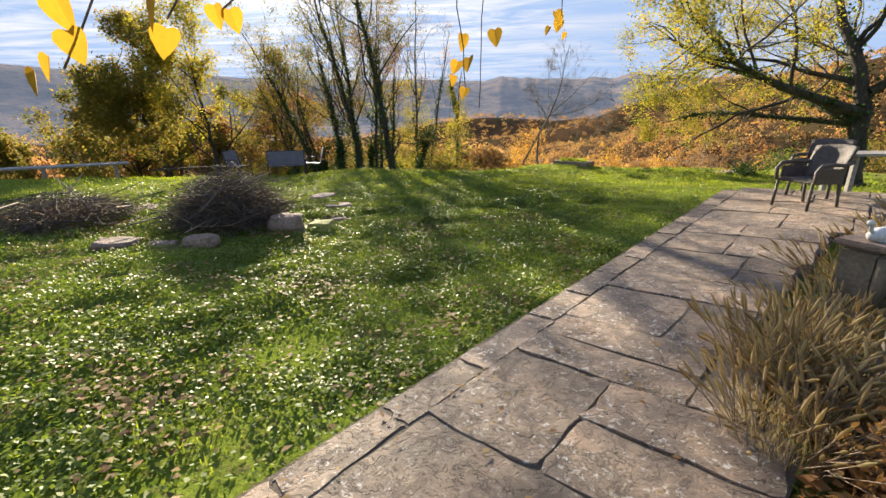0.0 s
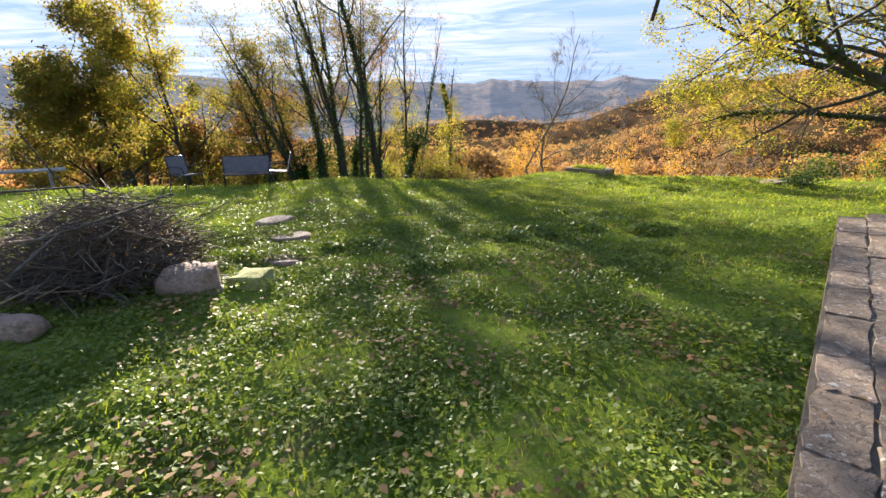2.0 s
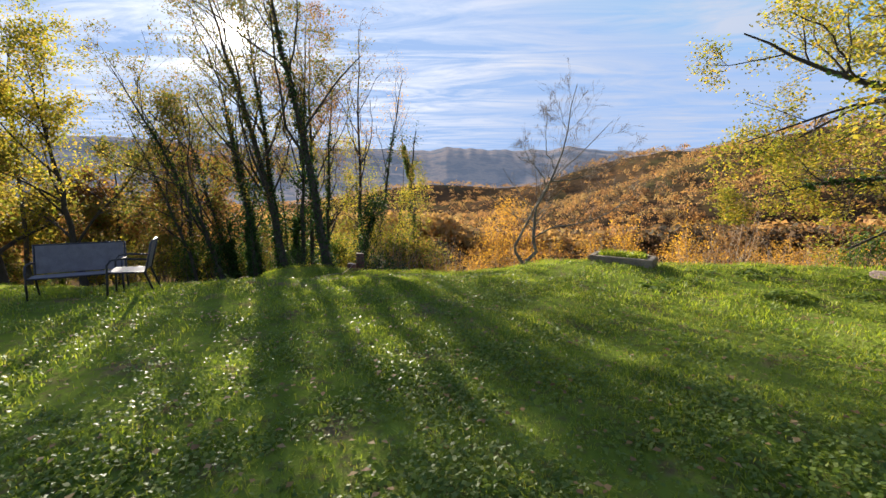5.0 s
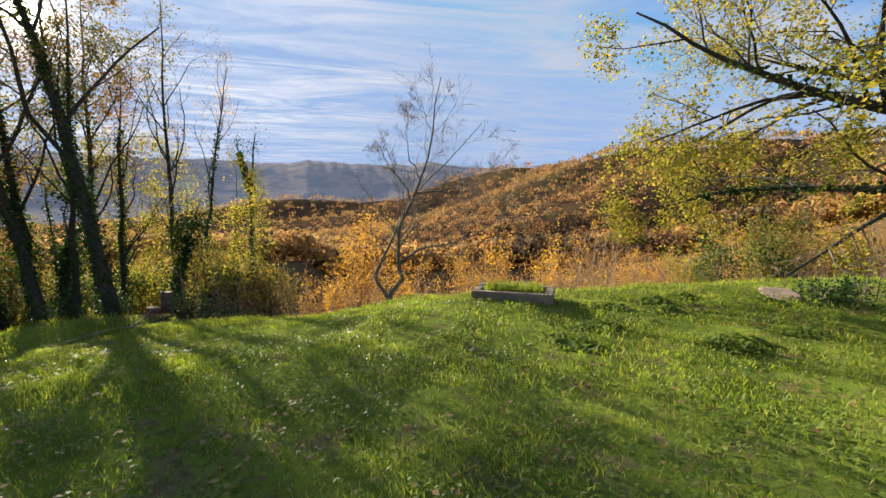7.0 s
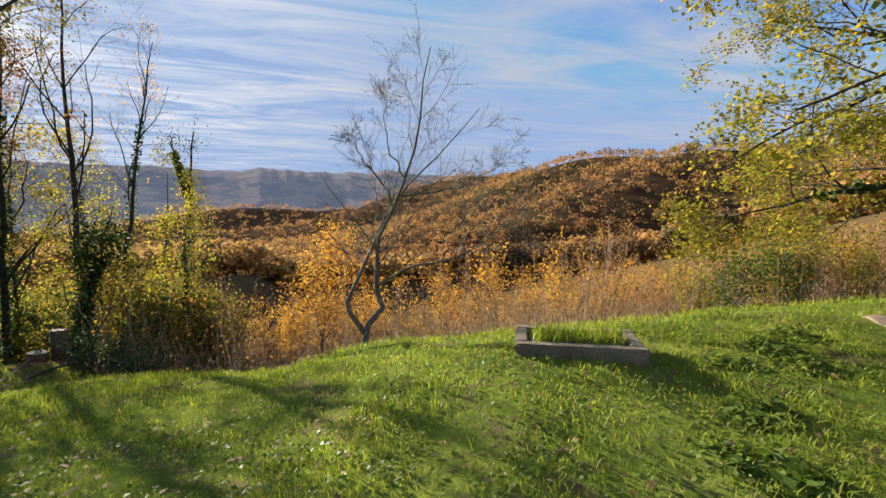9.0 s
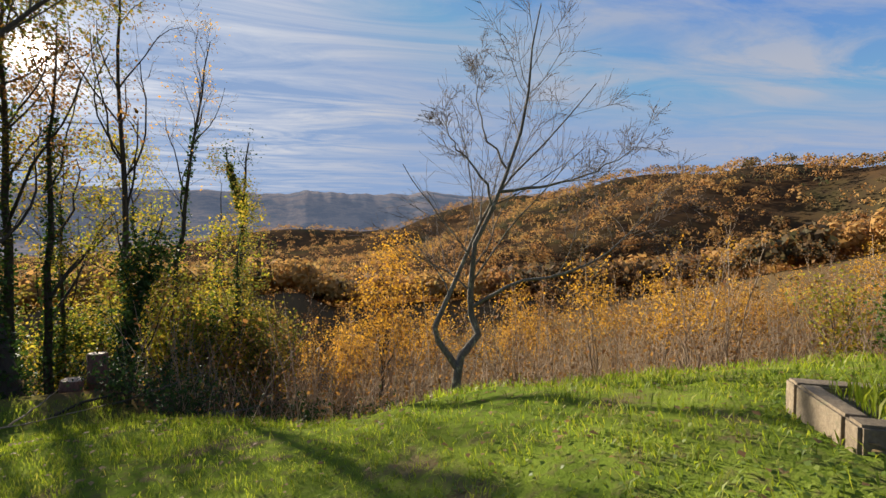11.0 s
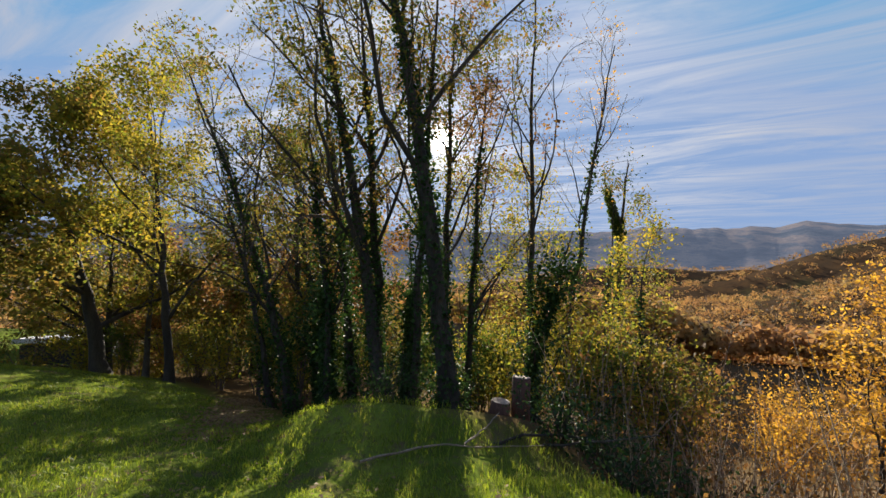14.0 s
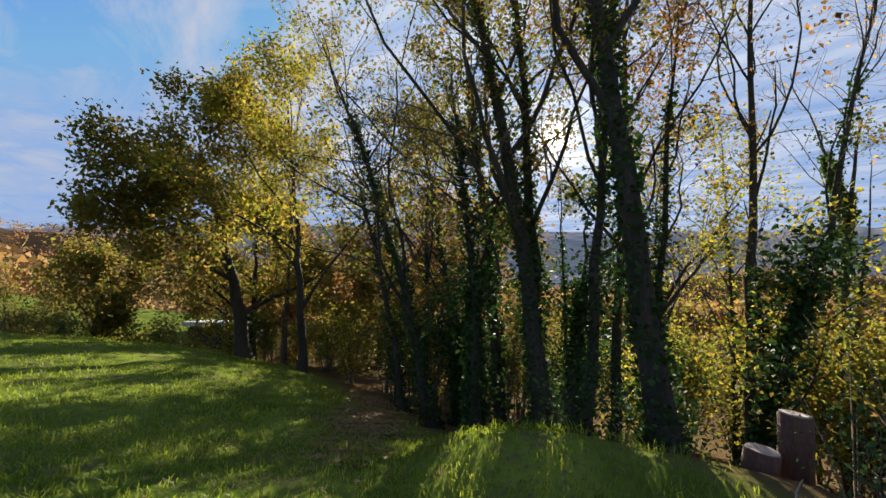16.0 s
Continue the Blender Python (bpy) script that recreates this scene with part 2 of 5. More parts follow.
M_PLANK = solid_material("weathered_plank", (0.24, 0.22, 0.20), (0.42, 0.40, 0.37), 2, 40, 0.85, 0.4, 0.01, (0.2, 1, 1))
M_WHITE = solid_material("chalky_white", (0.55, 0.54, 0.52), (0.72, 0.71, 0.68), 6, 60, 0.8, 0.2, 0.01)
M_DARKBOX = solid_material("dark_cladding", (0.025, 0.022, 0.02), (0.05, 0.045, 0.04), 4, 30, 0.7, 0.2)


# ---- mesh helpers ----
def mesh_from(name, verts, faces, mat, parent=None, label="", smooth=False):
    """One mesh object from arrays; faces all have the same number of corners."""
    verts, faces = np.asarray(verts, np.float32), np.asarray(faces, np.int32)
    me = bpy.data.meshes.new(name)
    me.vertices.add(len(verts))
    me.vertices.foreach_set("co", verts.ravel())
    me.loops.add(faces.size)
    me.loops.foreach_set("vertex_index", faces.ravel())
    me.polygons.add(len(faces))
    me.polygons.foreach_set("loop_start", np.arange(0, faces.size, faces.shape[1], dtype=np.int32))
    if smooth:
        me.polygons.foreach_set("use_smooth", np.ones(len(faces), bool))
    me.update(calc_edges=True)
    me.validate()
    me.materials.append(mat)
    ob = new(name, me)
    if parent is not None:
        ob.parent = parent
    if label:
        ob["label"] = label
    return ob


def part(name, bm, mat, parent=None, label="", smooth=False):
    """Links a bmesh as one mesh object under a thing or a part."""
    me = bpy.data.meshes.new(name)
    bmesh.ops.recalc_face_normals(bm, faces=bm.faces)
    bm.to_mesh(me)
    bm.free()
    if smooth:
        for p in me.polygons:
            p.use_smooth = True
    me.materials.append(mat)
    ob = new(name, me)
    if parent is not None:
        ob.parent = parent
    if label:
        ob["label"] = label
    return ob


def empty(name, at, turn=0.0):
    ob = new(name)
    ob.empty_display_size = 0.1
    ob.matrix_basis = pose(*at, 0, 0, turn)
    return ob


def unit(v):
    return v / np.maximum(np.linalg.norm(v, axis=-1, keepdims=True), 1e-9)


def smoothstep(x, a, b):
    s = np.clip((np.asarray(x, float) - a) / (b - a), 0, 1)
    return s * s * (3 - 2 * s)


def tubes(P, R, sides=5):
    """Tapered tubes along many polylines at once. P: (n, k, 3), R: (n, k)."""
    n, k, _ = P.shape
    T = np.gradient(P, axis=1)
    T = unit(T)
    A = unit(np.cross(T, np.array([0.31, 0.72, 0.12])))
    B = np.cross(T, A)
    ang = np.arange(sides) * 2 * math.pi / sides
    ring = P[:, :, None] + R[:, :, None, None] * (np.cos(ang)[:, None] * A[:, :, None] + np.sin(ang)[:, None] * B[:, :, None])
    idx = np.arange(n * k * sides).reshape(n, k, sides)
    a, b = idx[:, :-1], idx[:, 1:]
    F = np.stack([a, np.roll(a, -1, 2), np.roll(b, -1, 2), b], -1).reshape(-1, 4)
    return ring.reshape(-1, 3), F


def leaves(rng, C, size, flat=0.0, narrow=0.6):
    """Small pointed bent leaves at C: (n, 3). flat: 1 lies level, 0 any way."""
    n = len(C)
    s = size * rng.uniform(0.55, 1.25, (n, 1))
    N = rng.normal(size=(n, 3))
    N[:, 2] = np.abs(N[:, 2])
    N = unit(unit(N) * (1 - flat) + np.array([0, 0, 1.0]) * flat)
    U = unit(np.cross(N, rng.normal(size=(n, 3))))
    V = np.cross(N, U)
    w_ = s * narrow
    quad = np.stack([C - U * s * 0.5, C + V * w_ * 0.5 + N * s * 0.12, C + U * s * 0.5, C - V * w_ * 0.5 + N * s * 0.12], 1)
    return quad.reshape(-1, 3), np.arange(4 * n).reshape(n, 4)


def offshoots(rng, P, R, count, t0, angle, ratio, k, wiggle, lift, thin, t1=1.0):
    """Side branches along parent polylines, all at once."""
    n, kk, _ = P.shape
    t = np.sort(rng.uniform(t0, t1, (n, count)), axis=1).ravel()
    who = np.repeat(np.arange(n), count)
    f = t * (kk - 1)
    i = np.minimum(f.astype(int), kk - 2)
    u = (f - i)[:, None]
    start = P[who, i] * (1 - u) + P[who, i + 1] * u
    tangent = unit(P[who, i + 1] - P[who, i])
    radius = (R[who, i] * (1 - u[:, 0]) + R[who, i + 1] * u[:, 0]) * thin
    side = unit(np.cross(tangent, rng.normal(size=(len(who), 3))))
    a = np.radians(angle * rng.uniform(0.7, 1.3, len(who)))[:, None]
    D = unit(np.cos(a) * tangent + np.sin(a) * side + np.array([0, 0, lift]))
    length = np.linalg.norm(np.diff(P, axis=1), axis=2).sum(1)[who] * ratio * rng.uniform(0.6, 1.25, len(who)) * (1.2 - 0.65 * t)
    step = length / (k - 1)
    out_ = [start]
    for _ in range(k - 1):
        D = unit(D + rng.normal(size=D.shape) * wiggle + np.array([0, 0, lift * 0.25]))
        out_.append(out_[-1] + D * step[:, None])
    taper = np.linspace(1, 0.35, k)
    return np.stack(out_, 1), np.maximum(radius[:, None] * taper, 0.0028)


def polyline(rng, points, k, wobble):
    """Resamples a few control points smoothly to k points with a little wobble."""
    pts = np.array(points, float)
    s = np.linspace(0, len(pts) - 1, k)
    i = np.clip(s.astype(int), 0, len(pts) - 2)
    u = (s - i)[:, None]
    pad = np.vstack([2 * pts[0] - pts[1], pts, 2 * pts[-1] - pts[-2]])
    p0, p1, p2, p3 = pad[i], pad[i + 1], pad[i + 2], pad[i + 3]
    c = 0.5 * (2 * p1 + (p2 - p0) * u + (2 * p0 - 5 * p1 + 4 * p2 - p3) * u ** 2 + (3 * p1 - p0 - 3 * p2 + p3) * u ** 3)
    c[1:] += rng.normal(size=(k - 1, 3)) * wobble * np.array([1, 1, 0.3])
    return c


def tree(name, label, base, stems, radius, levels, leaf=None, leaf_count=0, leaf_size=0.1, seed=0, bark=None, ivy=0.0, ivy_mat=None, category="tree", spread=0.25, low=0.0, group="", flat=0.2, ends=0.5, weights=None):
    """A tree: stems (control points from the base), then offshoots level by level, then leaves on the last twigs."""
    rng = np.random.default_rng(seed)
    bark = bark or M_BARK
    top = empty(name, base)
    tagged(top, label, category, group)
    P = np.stack([polyline(rng, s, 14, 0.03) for s in stems])
    grown = np.linspace(1, 0.12, 14)
    Rr = np.stack([radius * (weights[n] if weights else 0.7 if n else 1.0) * grown for n in range(len(stems))])
    Rr[0, 0] *= 1.35
    v, f = tubes(P, Rr, 9)
    mesh_from("trunk", v, f, bark, top, smooth=True)
    cur, rad = P, Rr
    thin_v, thin_f, off = [], [], 0
    for depth, lev in enumerate(levels):
        cur, rad = offshoots(rng, cur, rad, *lev)
        if depth == 0:
            for n in range(len(cur)):
                v, f = tubes(cur[n:n + 1], rad[n:n + 1], 6)
                mesh_from("limb", v, f, bark, top, smooth=True)
        else:
            v, f = tubes(cur, rad, 4 if depth == 1 else 3)
            thin_v.append(v)
            thin_f.append(f + off)
            off += len(v)
    if thin_v:
        twigs = mesh_from("branchwork", np.vstack(thin_v), np.vstack(thin_f), M_TWIG, top)
        tagged(twigs, kind="stuff")
    if leaf_count:
        n, k, _ = cur.shape
        who = rng.integers(0, n, leaf_count)
        at = rng.uniform(ends, 1.0, leaf_count) * (k - 1)
        i = np.minimum(at.astype(int), k - 2)
        u = (at - i)[:, None]
        C = cur[who, i] * (1 - u) + cur[who, i + 1] * u + rng.normal(size=(leaf_count, 3)) * spread
        C = C[C[:, 2] > low]
        v, f = leaves(rng, C, leaf_size, flat)
        mesh_from("crown", v, f, leaf, top)
    if ivy:
        m = int(ivy)
        who = rng.integers(0, len(stems), m)
        at = rng.uniform(0, 0.8, m) ** 1.2 * 13
        i = np.minimum(at.astype(int), 12)
        u = (at - i)[:, None]
        C = P[who, i] * (1 - u) + P[who, i + 1] * u
        N = unit(rng.normal(size=(m, 3)) * np.array([1, 1, 0.4]))
        clump = 0.6 + 0.8 * np.abs(np.sin(at * 1.7 + who))
        C = C + N * (Rr[who, i] + rng.uniform(0.0, 0.14, m) * clump)[:, None]
        v, f = leaves(rng, C, 0.1, 0.1, 0.85)
        mesh_from("ivy", v, f, ivy_mat or M_IVY, top, "dark green ivy climbing the trunk")
    return top
# ---- the ground ----
def patio_z(x, y):
    return 0.068 * (np.asarray(x) - 2.0) + 0.006 * (np.asarray(y) - 4.0)


def lawn_z(x, y):
    """Height of the garden: a lawn that dips from the terrace, then falls away past a brow."""
    x, y = np.asarray(x, float), np.asarray(y, float)
    near = smoothstep(y, 15.0, 8.0)
    z = -0.10 + 0.064 * np.clip(x - 2.0, -4, 7) * (0.05 + 0.95 * near) * smoothstep(x, -3.0, 2.0) - 0.12 * smoothstep(y, 9, 15)
    brow = 17.5 + 0.3 * np.clip(x, -16, 0) + 0.55 * np.clip(x, 0, 2.4)
    steep = 0.25 + 0.09 * smoothstep(x, -3.0, 1.5)
    u = y - brow
    soft = 1.4 - 0.7 * smoothstep(x, 0.0, 2.5)
    u = u - 0.35 * smoothstep(x, 0.5, 2.5)
    drop = soft * np.logaddexp(0, np.clip(u, -40, 400) / soft)
    z = z - steep * drop * np.where(u > 40, 40 / np.maximum(u, 40), 1)
    z = z + 0.75 * np.exp(-((x + 4.6) ** 2 / 3.5 + (y - 25.9) ** 2 / 3.0))
    z = z + 0.68 * np.exp(-((x + 6.9) ** 2 / 2.4 + (y - 24.7) ** 2 / 1.7)) + 0.55 * np.exp(-((x + 18.5) ** 2 / 34 + (y - 24.6) ** 2 / 18))
    z = z + 0.14 * np.exp(-((x - 3.5) ** 2 / 2.2 + (y - 17.8) ** 2 / 1.3))
    z = z - 0.55 * np.minimum(1.5 * np.logaddexp(0, (-25.5 - x) / 1.5), 9)
    z = z + 0.28 * np.exp(-((x - 0.2) ** 2 / 4.5 + (y - 21.2) ** 2 / 2.6))
    z = z + 0.3 * np.exp(-((x + 2.3) ** 2 / 3.5 + (y - 22.3) ** 2 / 2.6))
    # the lawn ends in a short bank
    z = z - 0.6 * np.minimum(0.45 * np.logaddexp(0, np.clip(y + 0.3 * x - 23.6, -20, 60) / 0.45), 1.5) * smoothstep(x, -4.0, -1.2)
    # grassy hump near the brow, low swells
    z = z + 0.22 * np.exp(-((x + 3.2) ** 2 / 5.0 + (y - 15.0) ** 2 / 3.0)) + 0.12 * np.exp(-((x + 0.2) ** 2 / 3 + (y - 16.3) ** 2 / 1.6))
    z = z + 0.017 * np.sin(x * 6.1 + 1.7 * np.sin(y * 3.3)) * np.sin(y * 5.7 + 1.3 * np.sin(x * 4.1)) + 0.028 * np.sin(x * 2.9 + 1.4 * np.sin(y * 1.7 + 2)) * np.sin(y * 3.1 + 1.2 * np.sin(x * 2.3))
    z = z + 0.03 * np.sin(x * 1.3 + 0.5) * np.sin(y * 0.9 + 1.1) + 0.02 * np.sin(x * 2.7 + y * 1.9)
    return z


def ridge_profile(t):
    return 1.0 / (1.0 + np.abs(t) ** 2.4)


def ground_z(x, y):
    """Garden, valley floor, the wooded ridge across the valley, a plateau and the far range."""
    x, y = np.asarray(x, float), np.asarray(y, float)
    r = np.hypot(x, y - 12)
    az = np.degrees(np.arctan2(x, y - 12))
    home = lawn_z(x, y)
    ahead = smoothstep(y, -10, 40)
    floor_ = -42.0 * smoothstep(r, 20, 130) * (0.25 + 0.75 * ahead)
    # ridge running away from the viewer, with spurs falling into the valley
    crest_x = 235 + 18 * np.sin(y * 0.008 + 0.6)
    crest_h = 77 + 4.0 * np.sin(y * 0.027 + 0.5) + 2.5 * np.sin(y * 0.071) + 9 * smoothstep(y, 480, 760)
    spur = 1.0 + 0.30 * np.sin(y * 0.021 + 1.2 + 0.006 * x) * smoothstep(np.abs(x - crest_x), 10, 90) + 0.10 * np.sin(y * 0.055 + x * 0.02) * smoothstep(np.abs(x - crest_x), 5, 60)
    ridge = crest_h * ridge_profile((x - crest_x) / (105 * spur)) * smoothstep(y, 1050, 600) * smoothstep(y, -350, -50)
    left = 58 * np.exp(-((x + 420) / 170) ** 2 - ((y - 60) / 260) ** 2)
    plateau = 46 * np.exp(-((x + 60) / 190) ** 2 - ((y - 820) / 150) ** 2) + 40 * np.exp(-((x - 140) / 110) ** 2 - ((y - 1000) / 170) ** 2)
    near_knoll = 16 * np.exp(-((x - 10) / 45) ** 2 - ((y - 230) / 60) ** 2) + 22 * np.exp(-((x - 75) / 40) ** 2 - ((y - 330) / 90) ** 2)
    far_line = 4.55 + 0.10 * np.sin(az * 0.45 + 0.8) + 0.50 * np.exp(-((az - 13) / 1.6) ** 2) + 0.18 * np.exp(-((az - 8.5) / 2.0) ** 2) + 0.42 * np.exp(-((az + 2.3) / 2.5) ** 2) - 0.3 * np.exp(-((az - 21) / 5) ** 2) + 0.07 * np.sin(az * 1.7) + 0.04 * np.sin(az * 4.1)
    far_line = far_line - 2.4 * smoothstep(np.abs(az), 55, 95)
    far = (2250 * np.tan(np.radians(far_line)) + 42) * smoothstep(r, 1150, 2250) ** 0.9 * (0.5 + 0.5 * smoothstep(r, 3600, 2250))
    far = far * (1 + 0.07 * np.sin(x * 0.0061 + y * 0.0042) * np.sin(y * 0.0077 - x * 0.003) * smoothstep(r, 2240, 1900))
    land = floor_ + np.maximum(np.maximum(ridge, left), np.maximum(plateau, near_knoll)) + far
    blend = smoothstep(r, 28, 90)
    return home * (1 - blend) + land * blend


def axis(lo, hi, step, grow, reach):
    inner = np.arange(lo, hi + step / 2, step)
    span, at, outer = step, 0.0, []
    while at < reach:
        span *= grow
        at += span
        outer.append(at)
    outer = np.array(outer)
    return np.concatenate([lo - outer[::-1], inner, hi + outer])


def ground_material():
    mat, n = material("meadow_and_wooded_land")
    where = n.add("ShaderNodeTexCoord").outputs["Object"]
    coarse, fine_ = n.noise(where, 0.7, 5, 0.6), n.noise(where, 9, 6, 0.7)
    grass = n.mix(n.ramp(coarse, (0.35, (0, 0, 0)), (0.68, (1, 1, 1))), (0.085, 0.125, 0.018, 1), (0.18, 0.225, 0.034, 1))
    grass = n.mix(n.math("MULTIPLY", n.ramp(n.noise(where, 1.5, 5, 0.65), (0.56, (0, 0, 0)), (0.66, (1, 1, 1))), 0.8), grass, (0.15, 0.105, 0.065, 1))
    grass = n.mix(n.ramp(fine_, (0.5, (0, 0, 0)), (0.72, (1, 1, 1))), grass, (0.11, 0.085, 0.045, 1))
    wood = n.ramp(n.noise(where, 0.011, 6, 0.62), (0.28, (0.022, 0.032, 0.018)), (0.42, (0.05, 0.036, 0.022)), (0.52, (0.085, 0.05, 0.025)), (0.62, (0.065, 0.055, 0.024)), (0.75, (0.03, 0.036, 0.02)))
    wood = n.mix(n.ramp(n.noise(where, 0.12, 5, 0.7), (0.4, (0, 0, 0)), (0.65, (1, 1, 1))), wood, (0.05, 0.035, 0.022, 1))
    litter = n.mix(fine_, (0.06, 0.045, 0.025, 1), (0.17, 0.11, 0.05, 1))
    part_ = n.add("ShaderNodeSeparateXYZ", Vector=where)
    slope = n.math("ADD", part_.outputs[1], n.math("MULTIPLY", part_.outputs[0], 0.3))
    place = n.add("ShaderNodeVectorMath", op="DISTANCE")
    n.put(place.inputs[0], where)
    place.inputs[1].default_value = (0, 8, 0)
    away = place.outputs["Value"]
    # leaf litter under the trees past the brow, then woodland
    tone = n.mix(n.ramp(n.math("ADD", n.math("DIVIDE", slope, 40.0), n.math("MULTIPLY", coarse, 0.06)), (0.605, (0, 0, 0)), (0.645, (1, 1, 1))), grass, litter)
    tone = n.mix(n.ramp(n.math("DIVIDE", away, 120.0), (0.45, (0, 0, 0)), (0.8, (1, 1, 1))), tone, wood)
    shader = n.add("ShaderNodeBsdfPrincipled", **{"Base Color": tone, "Roughness": 1.0})
    shader.inputs["Specular IOR Level"].default_value = 0.0
    n.add("ShaderNodeOutputMaterial", Surface=shader.outputs[0])
    return finish(mat, n, shader, n.math("ADD", fine_, n.noise(where, 0.2, 5, 0.7)), 0.7, 0.05)


gx, gy = axis(-22, 14, 0.24, 1.062, 3900), axis(-4, 32, 0.24, 1.062, 3900)
GX, GY = np.meshgrid(gx, gy)
GZ = ground_z(GX, GY)
verts = np.stack([GX.ravel(), GY.ravel(), GZ.ravel()], 1)
cells = np.arange(len(gx) * len(gy)).reshape(len(gy), len(gx))
quads = np.stack([cells[:-1, :-1], cells[:-1, 1:], cells[1:, 1:], cells[1:, :-1]], -1).reshape(-1, 4)
far_off = np.hypot(verts[quads[:, 0], 0], verts[quads[:, 0], 1] - 12) > 1000
ground = mesh_from("ground", verts, quads[~far_off], ground_material(), smooth=True)
tagged(ground, "mossy autumn lawn falling to a wooded valley and hills", "ground", kind="structure")


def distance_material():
    """Hills kilometres off; the haze of the air is painted in as blue-grey colour and glow."""
    mat, n = material("hazed_hills")
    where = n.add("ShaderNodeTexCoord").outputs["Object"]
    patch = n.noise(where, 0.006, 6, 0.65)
    # ground patches, shifted to blue-grey to imitate haze
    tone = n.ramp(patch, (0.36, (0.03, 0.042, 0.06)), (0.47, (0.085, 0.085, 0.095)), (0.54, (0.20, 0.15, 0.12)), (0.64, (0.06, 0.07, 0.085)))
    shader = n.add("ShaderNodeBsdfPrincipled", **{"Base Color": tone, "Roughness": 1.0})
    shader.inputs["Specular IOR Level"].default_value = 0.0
    # bluish emission imitates air light in front of the hills
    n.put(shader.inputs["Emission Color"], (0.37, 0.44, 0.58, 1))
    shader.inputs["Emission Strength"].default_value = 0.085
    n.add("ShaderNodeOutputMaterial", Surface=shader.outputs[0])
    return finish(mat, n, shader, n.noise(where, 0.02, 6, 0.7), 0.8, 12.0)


tagged(mesh_from("backdrop", verts, quads[far_off], distance_material(), smooth=True), "range of distant hills with haze painted in blue-grey", "backdrop", kind="structure")


def gz(x, y):
    return float(ground_z(np.array([x]), np.array([y]))[0])


# ---- trees ----


def place(x, y, sink=0.05):
    return (x, y, gz(x, y) - sink)


def wood_tree(x, y, h, lean, r, leaf, n, size, seed, label, ivy=0, bark=None, low=0.15, first=0.3, name="tree", width=0.42, lift=0.15, angle=45, spread=0.3):
    stem = [(0, 0, 0), (lean[0] * 0.25, lean[1] * 0.25, h * 0.33), (lean[0] * 0.6, lean[1] * 0.6, h * 0.67), (lean[0], lean[1], h)]
    return tree(name, label, place(x, y), [stem], r,
                [(12, first, angle, width, 8, 0.15, lift, 0.5), (6, 0.2, 45, 0.5, 5, 0.2, 0.05, 0.5), (3, 0.15, 45, 0.6, 3, 0.22, 0.0, 0.5)],
                leaf, n, size, seed, bark, ivy, low=h * low, spread=spread)


# the clump of ivy-clad trunks past the brow
for x, y, h, lx, ly, r, ivy, seed in [(-5.75, 26.4, 13.5, -2.7, 0.4, 0.21, 2800, 1), (-7.75, 27.0, 13.5, -3.6, 0.6, 0.19, 2200, 2), (-8.5, 27.9, 12.5, -1.2, 0.2, 0.16, 2400, 3),
                                      (-9.6, 28.2, 11.5, -2.2, 0.5, 0.14, 2400, 4), (-10.8, 27.2, 10.0, -4.2, -0.6, 0.13, 2000, 5), (-6.9, 29.6, 10.5, 0.4, 0.5, 0.11, 1200, 6), (-11.8, 29.5, 9.5, -2.6, 0.4, 0.12, 1200, 7), (-9.0, 26.6, 8.5, -1.4, 0.3, 0.10, 1800, 8), (-7.4, 27.6, 12.0, 0.5, 0.3, 0.12, 1300, 9), (-12.6, 28.0, 8.5, -3.0, -0.3, 0.10, 700, 10)]:
    wood_tree(x, y, h, (lx, ly), r, M_LEAF_MIXED, 4300 if x > -9 else 2600, 0.105, seed, "tall slender tree with ivy on its trunk and thinning autumn leaves", ivy, M_BARK_DARK, 0.2, 0.26, width=0.42, lift=0.26, angle=46, spread=0.13)
# two thin, nearly bare trees
wood_tree(-5.3, 30.4, 13.2, (0.05, 0.2), 0.115, M_LEAF_BROWN, 500, 0.085, 11, "tall thin tree almost bare of leaves", 0, M_BARK_DARK, 0.25, 0.4, width=0.26, lift=0.38, angle=34, spread=0.15)
wood_tree(-4.75, 31.4, 11.2, (1.55, 0.2), 0.105, M_LEAF_YELLOW, 420, 0.085, 12, "thin tree with a few remaining golden leaves", 700, M_BARK_DARK, 0.3, 0.36, width=0.26, lift=0.38, angle=36, spread=0.15)
wood_tree(-7.7, 29.7, 12.6, (0.2, 0.2), 0.13, M_LEAF_BROWN, 5500, 0.10, 68, "slender tree with thinning russet leaves", 900, M_BARK_DARK, 0.3, 0.3, width=0.3, lift=0.25, angle=46, spread=0.16)
# young leafy trees filling the space between the trunks
for x, y, h, lx, seed in [(-7.6, 31.6, 8.2, 0.3, 61), (-5.9, 33.2, 8.6, -0.4, 62), (-3.9, 33.4, 7.4, 0.5, 63), (-2.7, 31.0, 5.6, 0.3, 64), (-9.6, 31.4, 7.6, -0.5, 66), (-4.9, 29.8, 5.4, -0.4, 67)]:
    wood_tree(x, y, h, (lx, 0.2), 0.07, M_LEAF_YELLOWGREEN if seed % 3 else M_LEAF_MIXED, 2700, 0.10, seed, "young tree with yellow and green leaves among the trunks", 700, M_BARK_DARK, 0.12, 0.12, width=0.34, lift=0.2, angle=48, spread=0.16)
